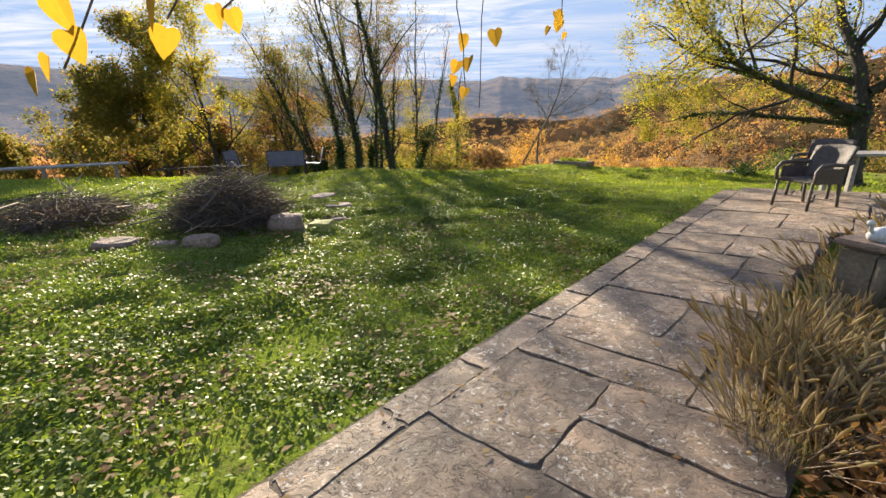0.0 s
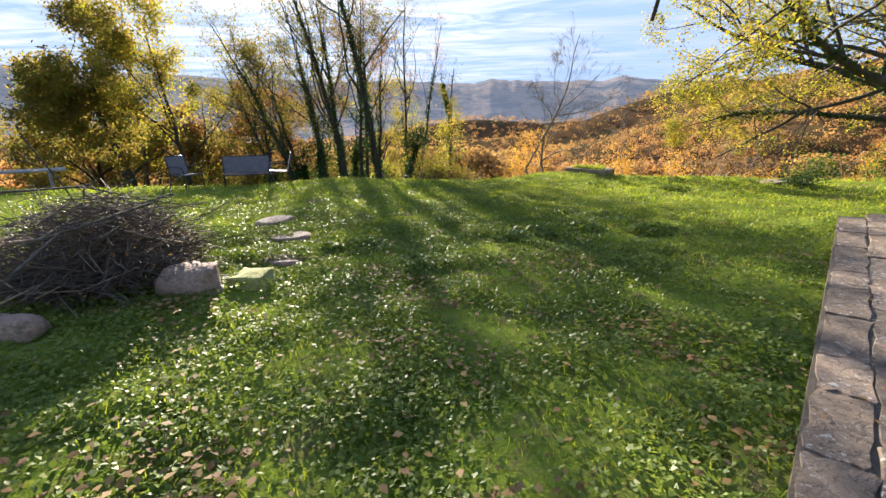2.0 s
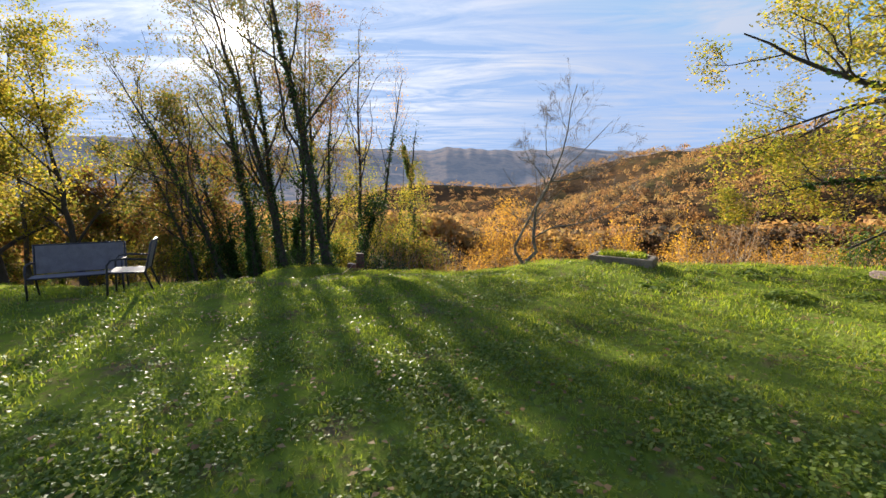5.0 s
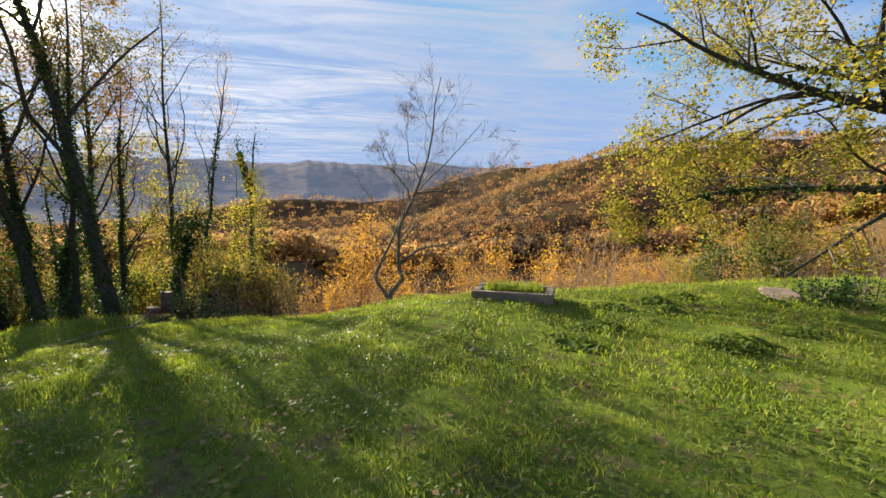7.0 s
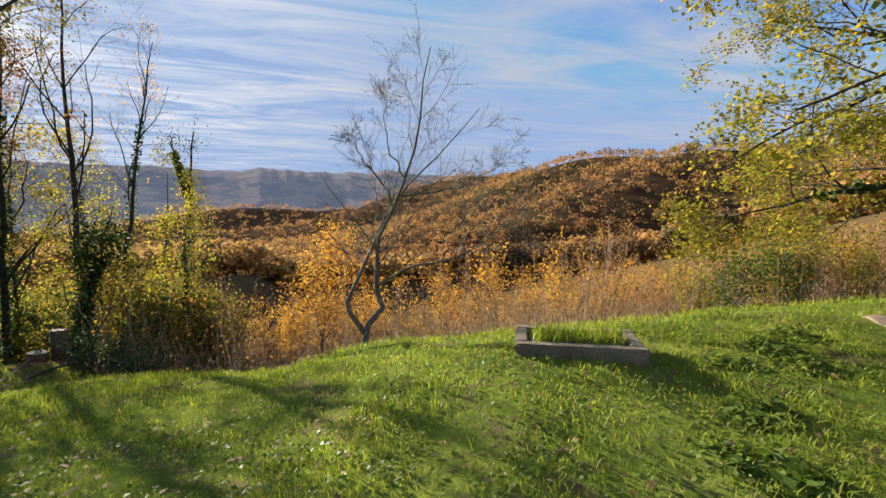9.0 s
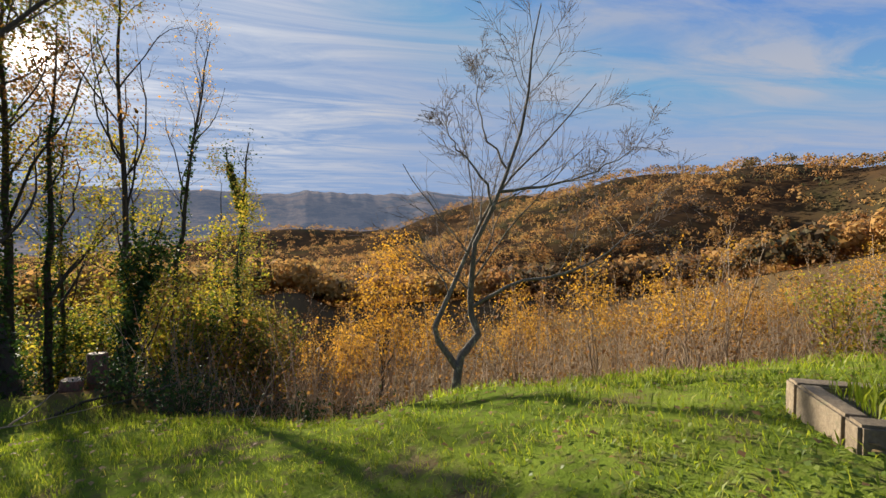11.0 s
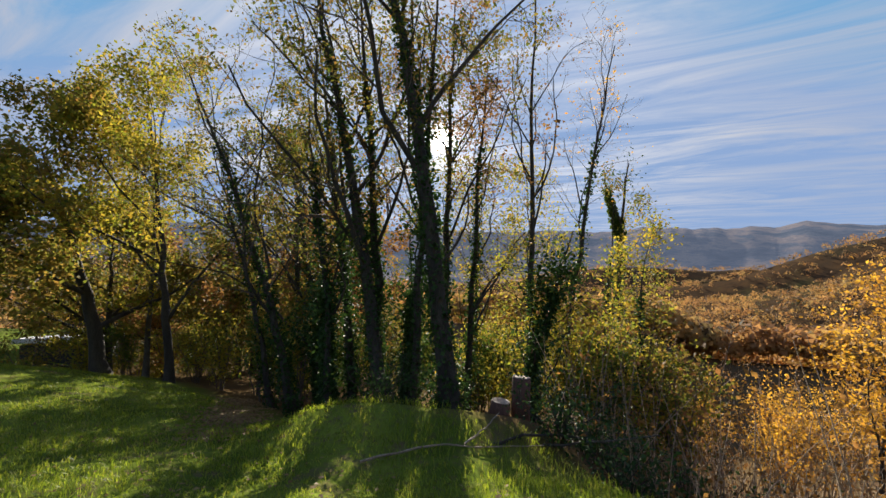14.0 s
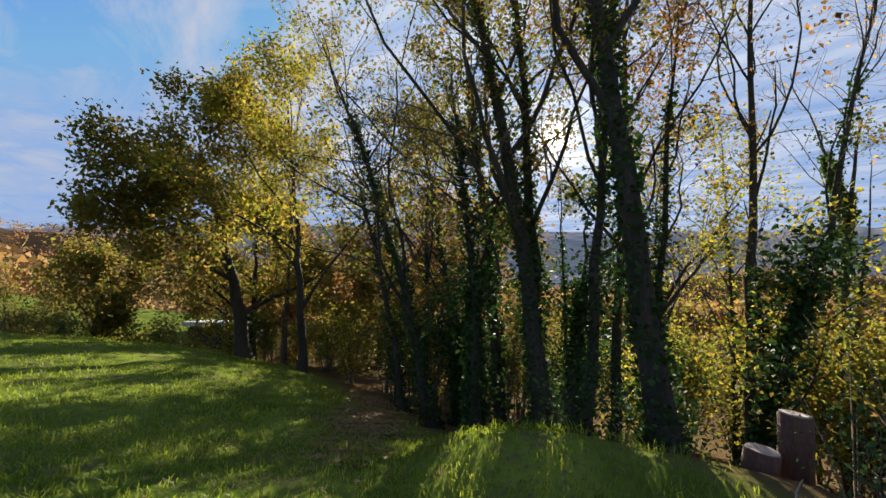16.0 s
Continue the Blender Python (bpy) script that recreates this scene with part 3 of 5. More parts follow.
# forked trunk wrapped in ivy
tree("tree", "dead forked trunk wrapped in ivy", place(-3.85, 39.2), [[(0, 0, 0), (0.1, 0, 3), (0.05, 0, 6.5), (0.15, 0, 8.8), (0.45, 0, 11.4)], [(0.1, 0, 8.2), (-0.25, 0, 9.4), (-0.62, 0, 11.2)]], 0.2,
     [(5, 0.5, 36, 0.16, 6, 0.2, 0.3, 0.4), (4, 0.2, 40, 0.5, 4, 0.2, 0.1, 0.5)], M_IVY, 300, 0.12, 13, M_BARK_DARK, 6500, M_LEAF_GREEN)
# bare fruit tree with a lyre-shaped fork
bare = (2.32, 23.2, -1.74)
tree("tree", "leafless old fruit tree with a lyre-shaped fork and lichen", bare,
     [[(0, 0, 0), (0.05, 0, 0.5), (0.44, 0.05, 1.0), (0.36, 0.1, 1.5), (0.34, 0.1, 2.1), (0.48, 0.05, 2.7), (0.8, 0, 3.5), (1.25, -0.1, 4.6), (1.3, -0.1, 5.6), (1.55, -0.1, 6.7)],
      [(0.05, 0, 0.5), (-0.28, 0.1, 0.95), (-0.24, 0.1, 1.4), (0.14, 0.15, 2.1), (0.5, 0.2, 2.8), (0.86, 0.2, 3.5), (1.9, 0.3, 4.5), (2.9, 0.3, 5.6)],
      [(0.36, 0.05, 1.55), (0.88, -0.3, 1.95), (2.08, -0.5, 2.2), (3.3, -0.3, 2.85), (4.2, -0.2, 3.7)],
      [(0.74, 0, 3.2), (0.45, 0, 3.8), (0.1, 0.2, 4.3), (-0.1, 0.3, 4.9)],
      [(0.8, 0, 3.5), (1.6, -0.4, 3.6), (2.5, -0.5, 3.9), (3.3, -0.5, 4.4)],
      [(0.95, 0, 3.9), (0.72, 0.6, 4.8), (0.85, 1.2, 6.2)]], 0.082,
     [(11, 0.34, 48, 0.36, 8, 0.13, 0.12, 0.36), (8, 0.12, 44, 0.46, 5, 0.09, 0.08, 0.5), (4, 0.12, 42, 0.75, 3, 0.10, 0.05, 0.5)], None, 0, 0.1, 14, M_BARK_LICHEN,
     weights=(1.0, 0.75, 0.42, 0.35, 0.35, 0.3))
# broad yellowing tree beside the terrace
tree("tree", "broad yellow-green autumn tree with ivy on its dark trunk", place(10.3, 13.4),
     [[(0, 0, 0), (0.0, 0.1, 1.6), (-0.3, 0.4, 3.2), (-0.8, 1.2, 5.2), (-1.0, 1.6, 8.0)],
      [(-0.1, 0.2, 1.7), (-1.2, 1.5, 2.6), (-2.8, 3.2, 3.6), (-4.4, 4.4, 4.9)],
      [(-0.1, 0.1, 1.9), (-2.2, 0.0, 2.6), (-3.9, -0.8, 3.3), (-5.2, -1.4, 4.5)],
      [(0, 0.2, 2.2), (0.8, 2.5, 3.4), (0.6, 4.8, 4.4), (0.2, 6.4, 5.2)],
      [(0, 0.2, 1.6), (-1.8, 2.6, 1.9), (-2.6, 4.0, 1.9), (-3.6, 4.9, 1.5)],
      [(0, 0.1, 2.4), (1.8, -0.6, 4.0), (3.6, -1.0, 5.4)]], 0.24,
     [(12, 0.25, 50, 0.42, 8, 0.16, 0.06, 0.5), (7, 0.15, 45, 0.45, 5, 0.2, 0.0, 0.5), (4, 0.1, 45, 0.55, 3, 0.22, -0.03, 0.5)],
     M_LEAF_YELLOWGREEN, 52000, 0.072, 15, M_BARK_DARK, 2600, spread=0.11, low=0.9, flat=0.35, weights=(1.0, 0.55, 0.55, 0.5, 0.3, 0.5))
# left side of the lawn
OAK = "broad oak with dark green and brown autumn leaves"
wood_tree(-19.6, 29.0, 11.6, (-1.2, -0.6), 0.18, M_LEAF_YELLOWGREEN, 19000, 0.16, 21, "slender tree with yellow-green leaves beside the path", 0, M_BARK_DARK, 0.2, 0.2, width=0.46)
wood_tree(-23.0, 28.2, 9.2, (-1.0, -1.9), 0.32, M_LEAF_OAK, 30000, 0.19, 22, OAK, 0, M_BARK_DARK, 0.16, 0.2, width=0.66, lift=0.03, angle=66, spread=0.27)
wood_tree(-24.6, 30.8, 14.8, (0.3, 0.2), 0.14, M_LEAF_BROWN, 300, 0.1, 23, "tall bare tree standing behind the oak", 0, M_BARK, 0.3, 0.4, width=0.22, lift=0.4, angle=32, spread=0.15)
wood_tree(-28.5, 31.0, 8.8, (-0.6, 0.2), 0.24, M_LEAF_OAK, 15000, 0.23, 24, OAK, 0, M_BARK_DARK, 0.1, 0.15, width=0.6, lift=0.05, angle=60, spread=0.27)
wood_tree(-26.0, 37.0, 7.0, (0.3, 0.4), 0.2, M_LEAF_BROWN, 6000, 0.26, 25, "oak with russet brown leaves", 0, M_BARK_DARK, 0.12, 0.2, width=0.5, lift=0.1, angle=50, spread=0.27)
wood_tree(-15.2, 31.5, 11.2, (-0.6, 0.2), 0.14, M_LEAF_MIXED, 8000, 0.15, 26, "autumn tree with mixed yellow and green leaves", 900, M_BARK_DARK, 0.1, 0.15, width=0.42)
wood_tree(-34.0, 24.5, 6.0, (0.3, 0.4), 0.2, M_LEAF_OAK, 9000, 0.24, 27, "low olive brown tree at the far end of the lawn", 0, M_BARK_DARK, 0.05, 0.1, width=0.6)
wood_tree(-33.0, 39.0, 6.5, (0.3, 0.4), 0.2, M_LEAF_MIXED, 9000, 0.26, 28, "low bushy tree with orange and green leaves", 0, M_BARK_DARK, 0.05, 0.1, width=0.6)
# the wood's edge behind the lawn
edge_wood = [wood_tree(x, y, h, (0.4, 0.2), 0.22, leaf, 4600, 0.27, seed, label, 0, M_BARK_DARK, 0.08, 0.12, width=0.44, lift=0.12, angle=52, spread=0.32)
             for x, y, h, leaf, seed, label in [(-18.5, 39.5, 9.0, M_LEAF_BROWN, 71, "russet oak at the wood's edge"), (-33.0, 41.0, 10.0, M_LEAF_OAK, 72, "dark oak at the wood's edge"), (-41.0, 37.0, 9.5, M_LEAF_MIXED, 73, "autumn tree at the wood's edge")]]
for n, (x, y) in enumerate([(-31.5, 35.5), (-35.5, 37.5), (-27.5, 43.0), (-39.0, 40.0), (-35.5, 33.0), (-24.0, 36.5), (-19.5, 36.0)]):
    copy_thing(edge_wood[n % 3], Matrix.Translation(place(x, y)) @ pose(0, 0, 0, 0, 0, 67 * n) @ Matrix.Scale(0.85 + 0.07 * (n % 4), 4))
# yellow birches past the brow
wood_tree(1.9, 30.7, 5.0, (0.5, 0.2), 0.08, M_LEAF_YELLOW, 4200, 0.095, 31, "young tree with golden yellow leaves", 0, M_BARK_DARK, 0.25, 0.25, width=0.45, lift=0.25, angle=40)
# ivy-smothered stubs between the trunks
for x, y, h, lx, r, ivy, seed in [(-9.4, 26.9, 4.2, -0.3, 0.12, 3600, 51), (-8.0, 28.3, 5.0, 0.2, 0.12, 3600, 52), (-5.2, 29.2, 5.2, 1.3, 0.11, 3600, 53), (-11.0, 28.4, 3.8, -0.5, 0.12, 3200, 54)]:
    tree("tree", "short stub of a tree smothered in dark ivy", place(x, y), [[(0, 0, 0), (lx * 0.3, 0, h * 0.4), (lx, 0.2, h)]], r, [(5, 0.35, 50, 0.3, 6, 0.2, 0.1, 0.5)], M_IVY, 1500, 0.13, seed, M_BARK_DARK, ivy, spread=0.3)



# ---- undergrowth past the brow ----
def shrub(name, label, category, seed, h, stems, reach, leaf, n, size, twig, low=0.2, group="", spread=0.12, bare=0.25):
    """A many-stemmed bush; its base is at the origin."""
    rng = np.random.default_rng(seed)
    top = empty(name, (0, 0, 0))
    tagged(top, label, category, group)
    P = []
    for _ in range(stems):
        a = rng.uniform(0, 2 * math.pi)
        d = np.array([math.cos(a), math.sin(a), 0]) * reach * rng.uniform(0.2, 1)
        hh = h * rng.uniform(0.6, 1)
        P.append(polyline(rng, [d * 0.12, d * 0.35 + [0, 0, hh * 0.4], d * 0.8 + [0, 0, hh * 0.75], d + [0, 0, hh]], 10, 0.02))
    P = np.stack(P)
    R = np.linspace(0.022, 0.006, 10)[None].repeat(len(P), 0) * (h / 3) ** 0.6
    for one, rad in zip(P, R):
        v, f = tubes(one[None], rad[None], 5)
        mesh_from("stem", v, f, twig, top)
    B, BR = offshoots(rng, P, R, 6, bare, 38, 0.32, 4, 0.15, 0.2, 0.6)
    C, CR = offshoots(rng, B, BR, 2, 0.2, 40, 0.6, 3, 0.2, 0.1, 0.6)
    v1, f1 = tubes(B, BR, 3)
    v2, f2 = tubes(C, CR, 3)
    tagged(mesh_from("branchwork", np.vstack([v1, v2]), np.vstack([f1, f2 + len(v1)]), twig, top), kind="stuff")
    if n:
        who, at = rng.integers(0, len(C), n), rng.uniform(0, 2, n)
        i = np.minimum(at.astype(int), 1)
        u = (at - i)[:, None]
        L = C[who, i] * (1 - u) + C[who, i + 1] * u + rng.normal(size=(n, 3)) * spread
        L = L[L[:, 2] > h * low]
        v, f = leaves(rng, L, size, 0.15)
        mesh_from("foliage", v, f, leaf, top)
    return top


def scatter(kinds, spots, rng, tilt=4):
    """Puts copies of the given bushes at the spots; the first copy of each is the bush itself."""
    for n, (x, y) in enumerate(spots):
        ob = kinds[n % len(kinds)]
        m = Matrix.Translation(place(x, y, 0.08)) @ pose(0, 0, 0, rng.uniform(-tilt, tilt), rng.uniform(-tilt, tilt), rng.uniform(0, 360))
        if n < len(kinds):
            ob.matrix_basis = m
        else:
            copy_thing(ob, m)


rng = np.random.default_rng(77)
saplings = [shrub("sapling", "young golden-leaved tree in the thicket", "sapling", 100 + n, (4.4, 3.8, 4.8, 3.4)[n], (4, 5, 3, 5)[n], (1.1, 1.3, 0.9, 1.2)[n], (M_LEAF_YELLOW, M_LEAF_YELLOW, M_LEAF_BROWN, M_LEAF_YELLOW)[n], (850, 700, 560, 800)[n], 0.088, M_TWIG_TAN, 0.42, "thicket saplings") for n in range(4)]
spots = []
for n in range(92):
    x, y = rng.uniform(-1.5, 27), rng.uniform(25.5, 41)
    if x < 6 and y < 30.5:
        continue
    y += 0.1 * max(0, 6 - x)
    spots.append((x, y - 0.12 * max(0, x - 4)))
scatter(saplings, spots, rng)
bushes = [shrub("shrub", "bushy undergrowth with yellow and green leaves", "shrub", 120 + n, (3.6, 4.6, 3.0)[n], 6, (1.2, 1.5, 1.1)[n], (M_LEAF_YELLOWGREEN, M_LEAF_MIXED, M_LEAF_GREEN)[n], (1500, 1800, 1400)[n], 0.125, M_TWIG, 0.08, "undergrowth between the trunks", 0.2, 0.1) for n in range(3)]
spots = [(rng.uniform(-15, -1.5), rng.uniform(30.5, 38)) for _ in range(34)] + [(rng.uniform(-34, -15), rng.uniform(32, 40)) for _ in range(22)] + [(-14.6, 30.2), (-15.9, 31.4), (-17.4, 32.4), (-13.4, 30.6), (-21.0, 31.0), (-22.6, 32.2), (-26.0, 30.6), (-27.6, 29.4), (-29.6, 28.2), (-31.4, 27.0), (-33.0, 25.6), (-29.5, 21.5), (-31.0, 22.8), (-32.5, 20.5), (-35.5, 22.0), (-36.5, 25.0), (-37.0, 28.0)] + [(-12.6, 29.0), (-13.8, 28.6), (-3.0, 30.0), (-1.6, 31.5), (-9.2, 30.5), (-18.2, 30.3), (-16.8, 30.9)]
spots += [(rng.uniform(-40, -33), rng.uniform(21, 26)) for _ in range(9)] + [(rng.uniform(12, 24), rng.uniform(21, 27)) for _ in range(9)]
scatter(bushes, spots, rng)

brambles = [shrub("bramble", "low dark tangle of bramble at the foot of the bank", "shrub", 160 + n, (1.3, 1.0)[n], 9, 0.9, M_IVY, 750, 0.08, M_BARK_DARK, 0.02, "brambles on the bank", 0.16, 0.0) for n in range(2)]
scatter(brambles, [(-3.4, 25.6), (-2.4, 25.2), (-1.5, 25.6), (-0.6, 25.3), (0.3, 25.9), (-2.9, 26.6), (-1.0, 26.8), (-5.9, 26.4), (-6.9, 25.6), (1.2, 26.3)], rng, 5)

# thin upright stems and dry stalks that fill the thicket
n = 3300
x = rng.uniform(-4, 30, n)
y = rng.uniform(23.8, 38, n) - 0.14 * np.clip(x - 3, 0, 30) + 0.5 * np.clip(-x, 0, 6)
keep = lawn_z(x, y) < -0.9
x, y = x[keep], y[keep]
n = len(x)
base = np.stack([x, y, ground_z(x, y) - 0.05], 1)
tall = rng.uniform(0.5, 2.7, n)[:, None]
lean = rng.normal(size=(n, 3)) * np.array([0.26, 0.26, 0.0])
P = np.stack([base, base + (lean * 0.4 + [0, 0, 0.5]) * tall, base + (lean + [0, 0, 1.0]) * tall], 1)
v, f = tubes(P, np.array([0.011, 0.008, 0.004])[None].repeat(n, 0), 3)
tagged(mesh_from("thicket_stems", v, f, M_TWIG_TAN), "dense tan stems of a leafless thicket", "thicket", kind="stuff")
C = base[rng.integers(0, n, 24000)] + rng.normal(size=(24000, 3)) * np.array([0.3, 0.3, 0.0]) + np.stack([0 * rng.uniform(size=24000)] * 2 + [rng.uniform(0.4, 2.9, 24000)], 1)
v, f = leaves(rng, C, 0.10)
tagged(mesh_from("thicket_leaves", v, f, M_LEAF_BROWN), "sparse russet leaves still on the thicket", "thicket", kind="stuff")


# ---- woods on the hills ----
def woods(name, label, seed, count, r0, r1, a0, a1, size, mat, bits):
    rng = np.random.default_rng(seed)
    r = r0 * (r1 / r0) ** rng.uniform(0, 1, count)
    a = np.radians(rng.uniform(a0, a1, count))
    x, y = r * np.sin(a), 12 + r * np.cos(a)
    z = ground_z(x, y)
    s = size * rng.uniform(0.6, 1.3, count) * (0.75 + 0.5 * (r / r1))
    N = rng.normal(size=(count, bits, 3))
    N[:, :, 2] = np.abs(N[:, :, 2]) * 0.9 + 0.05
    N = unit(N)
    c = np.stack([x, y, z + s * 0.45], 1)[:, None] + N * (s * 0.5)[:, None, None] * np.array([1, 1, 1.1]) * rng.uniform(0.75, 1.1, (count, bits, 1))
    F_ = unit(N + rng.normal(size=N.shape) * 0.45)
    U = unit(np.cross(F_, rng.normal(size=N.shape)))
    V = np.cross(F_, U)
    h = (s * 0.088)[:, None, None] * rng.uniform(0.7, 1.4, (count, bits, 1))
    facet = np.stack([c - U * h, c + U * h, c + V * h * 1.5], 2).reshape(-1, 3)
    ob = mesh_from(name, facet, np.arange(len(facet)).reshape(-1, 3), mat)
    return tagged(ob, label, "woods", kind="stuff")


def woods_material():
    mat, n = material("autumn_woods")
    where = n.add("ShaderNodeTexCoord").outputs["Object"]
    cell = n.tree.nodes.new("ShaderNodeTexVoronoi")
    cell.inputs["Scale"].default_value = 0.12
    n.put(cell.inputs["Vector"], where)
    each = n.add("ShaderNodeSeparateColor", Color=cell.outputs["Color"]).outputs[0]
    stand = n.noise(where, 0.013, 4, 0.6)
    isle = n.add("ShaderNodeNewGeometry").outputs["Random Per Island"]
    pick = n.math("ADD", n.math("ADD", n.math("MULTIPLY", each, 0.38), n.math("MULTIPLY", stand, 0.62)), n.math("MULTIPLY", isle, 0.12))
    tone = n.ramp(pick, (0.30, (0.06, 0.065, 0.028)), (0.42, (0.15, 0.09, 0.04)), (0.54, (0.38, 0.19, 0.065)), (0.64, (0.48, 0.27, 0.08)), (0.74, (0.33, 0.23, 0.08)), (0.86, (0.13, 0.085, 0.06)))
    front = n.add("ShaderNodeBsdfPrincipled", **{"Base Color": tone, "Roughness": 0.9})
    behind = n.add("ShaderNodeBsdfTranslucent", Color=tone)
    both = n.add("ShaderNodeMixShader", Fac=0.45)
    n.tree.links.new(front.outputs[0], both.inputs[1])
    n.tree.links.new(behind.outputs[0], both.inputs[2])
    n.add("ShaderNodeOutputMaterial", Surface=both.outputs[0])
    return mat


M_WOODS = woods_material()
woods("near_woods", "russet and golden autumn woods on the valley side", 201, 7600, 58, 230, -38, 72, 3.9, M_WOODS, 44)
woods("hill_woods", "russet and golden autumn woods covering the hill", 202, 11500, 150, 980, -40, 78, 6.0, M_WOODS, 26)
woods("left_woods", "autumn woods on the low hill", 203, 4200, 62, 480, -110, -40, 5.4, M_WOODS, 16)

# ---- terrace ----
D_ALONG, D_ACROSS, P_EDGE = np.array([0.556, 0.831]), np.array([0.831, -0.556]), np.array([2.05, 4.1])


def on_terrace(s, w):
    p = P_EDGE + D_ALONG * s + D_ACROSS * w
    return p[0], p[1], float(patio_z(p[0], p[1]))


def terrace_width(s):
    return 1.42 + 0.09 * max(-3, min(s, 6.5)) + (0.5 if s > 4.0 else 0.0) + 0.55 * max(0.0, min(1.0, (0.1 - s) / 0.9))


terrace = empty("terrace_paving", (0, 0, 0))
tagged(terrace, "irregular worn sandstone paving with dark mossy joints", "paving", kind="structure")
bm = bmesh.new()
S_ = np.arange(-6.5, 6.71, 0.3)
rows_ = []
for s in S_:
    wd = terrace_width(s)
    rows_.append([[bm.verts.new((*on_terrace(s, w)[:2], on_terrace(s, w)[2] + dz)) for dz in (-0.011, -0.3)] for w in np.linspace(-0.02, wd, 6)])
for ra, rb in zip(rows_[:-1], rows_[1:]):
    for k in range(5):
        bm.faces.new((ra[k][0], rb[k][0], rb[k + 1][0], ra[k + 1][0]))
    bm.faces.new((ra[0][0], ra[0][1], rb[0][1], rb[0][0]))
    bm.faces.new((ra[5][0], rb[5][0], rb[5][1], ra[5][1]))
for row in (rows_[0], rows_[-1]):
    for k in range(5):
        bm.faces.new((row[k][0], row[k + 1][0], row[k + 1][1], row[k][1]))
part("bedding", bm, M_JOINT, terrace, "dark earth and moss between the slabs")


def slab(corners, rng, thick=0.05, mat=None, name="slab", parent=None):
    """A flat stone with worn, slightly wavy edges from its outline on the terrace (s, w pairs)."""
    mid = np.mean(corners, axis=0)
    outline = []
    for a, b in zip(corners, np.roll(corners, -1, axis=0)):
        for u in (0.03, 0.2, 0.4, 0.6, 0.8, 0.97):
            p = a * (1 - u) + b * u
            outline.append(p + rng.normal(size=2) * 0.009)
    bm = bmesh.new()
    lift, tip = rng.uniform(-0.006, 0.008), rng.normal(size=2) * 0.006
    x0, y0, z0 = on_terrace(*mid)

    def ring(shrink, dz):
        made = []
        for p in outline:
            q = mid + (p - mid) * shrink
            x, y, z = on_terrace(*q)
            made.append(bm.verts.new((x - x0, y - y0, z - z0 + dz + lift + float(np.dot(q - mid, tip)))))
        return made
    low, mid_r, top_r = ring(1.0, -thick), ring(1.0, -0.008), ring(0.988, 0.0)
    for r0, r1 in ((low, mid_r), (mid_r, top_r)):
        for k in range(len(r0)):
            bm.faces.new((r0[k], r0[(k + 1) % len(r0)], r1[(k + 1) % len(r0)], r1[k]))
    bm.faces.new(top_r)
    ob = part(name, bm, mat or M_PAVING, parent)
    ob.matrix_basis = Matrix.Translation((x0, y0, z0))
    return ob


srng = np.random.default_rng(5)
s = -6.4
while s < 6.5:                     # long kerb stones along the lawn
    l = srng.uniform(0.45, 0.95)
    w1, w2 = 0.245 + srng.normal() * 0.005, 0.245 + srng.normal() * 0.005
    slab(np.array([(s, 0.0), (s + l - 0.02, 0.0), (s + l - 0.02, w2), (s, w1)]), srng, 0.09, None, "kerb_stone", terrace)
    s += l
s = -6.4
while s < 6.4:
    l = srng.uniform(0.5, 1.0)
    wmax, w0, skew = terrace_width(s + l / 2), 0.248, 0.05
    while w0 < wmax - 0.15:
        wd = min(srng.uniform(0.45, 1.25), wmax - w0)
        if wmax - w0 - wd < 0.2:
            wd = wmax - w0
        g = 0.002
        halves = [(s, s + l)] if srng.uniform() < 0.7 else [(s, s + l * 0.5), (s + l * 0.5, s + l)]
        for sa, sb in halves:
            j = srng.normal(size=8) * 0.007
            slab(np.array([(sa + g + j[0] + skew * w0, w0 + g + abs(j[1])), (sb - g - abs(j[2]) + skew * w0, w0 + g + abs(j[3])),
                           (sb - g - abs(j[4]) + skew * (w0 + wd), w0 + wd - g - abs(j[5])), (sa + g + j[6] + skew * (w0 + wd), w0 + wd - g - abs(j[7]))]), srng, 0.045, None, "slab", terrace)
        w0 += wd
    s += l


# ---- stones ----
def boulder(name, label, at, size, seed, mat, turn=0.0, rough=0.26, category="stone", flat=False):
    """A weathered block: a subdivided box pushed about by noise."""
    bm = bmesh.new()
    bmesh.ops.create_cube(bm, size=1.0)
    bmesh.ops.subdivide_edges(bm, edges=bm.edges[:], cuts=5, use_grid_fill=True)
    for v in bm.verts:
        d = v.co.copy()
        v.co = d * (0.42 + 0.66 * (0.5 / max(d.length, 0.3)))
        push = noise.noise(d * 1.5 + Vector((seed * 3.7, 0, 0))) * rough * 1.5 + noise.noise(d * 5 + Vector((0, seed * 1.3, 0))) * rough * 0.4
        v.co *= 1 + push
        if flat and v.co.z > 0.3:
            v.co.z = 0.42 + 0.04 * noise.noise(d * 4)
        v.co = Vector((v.co.x * size[0], v.co.y * size[1], v.co.z * size[2]))
    ob = part(name, bm, mat, None, "", True)
    ob.matrix_basis = pose(*at, 0, 0, turn)
    return tagged(ob, label, category)


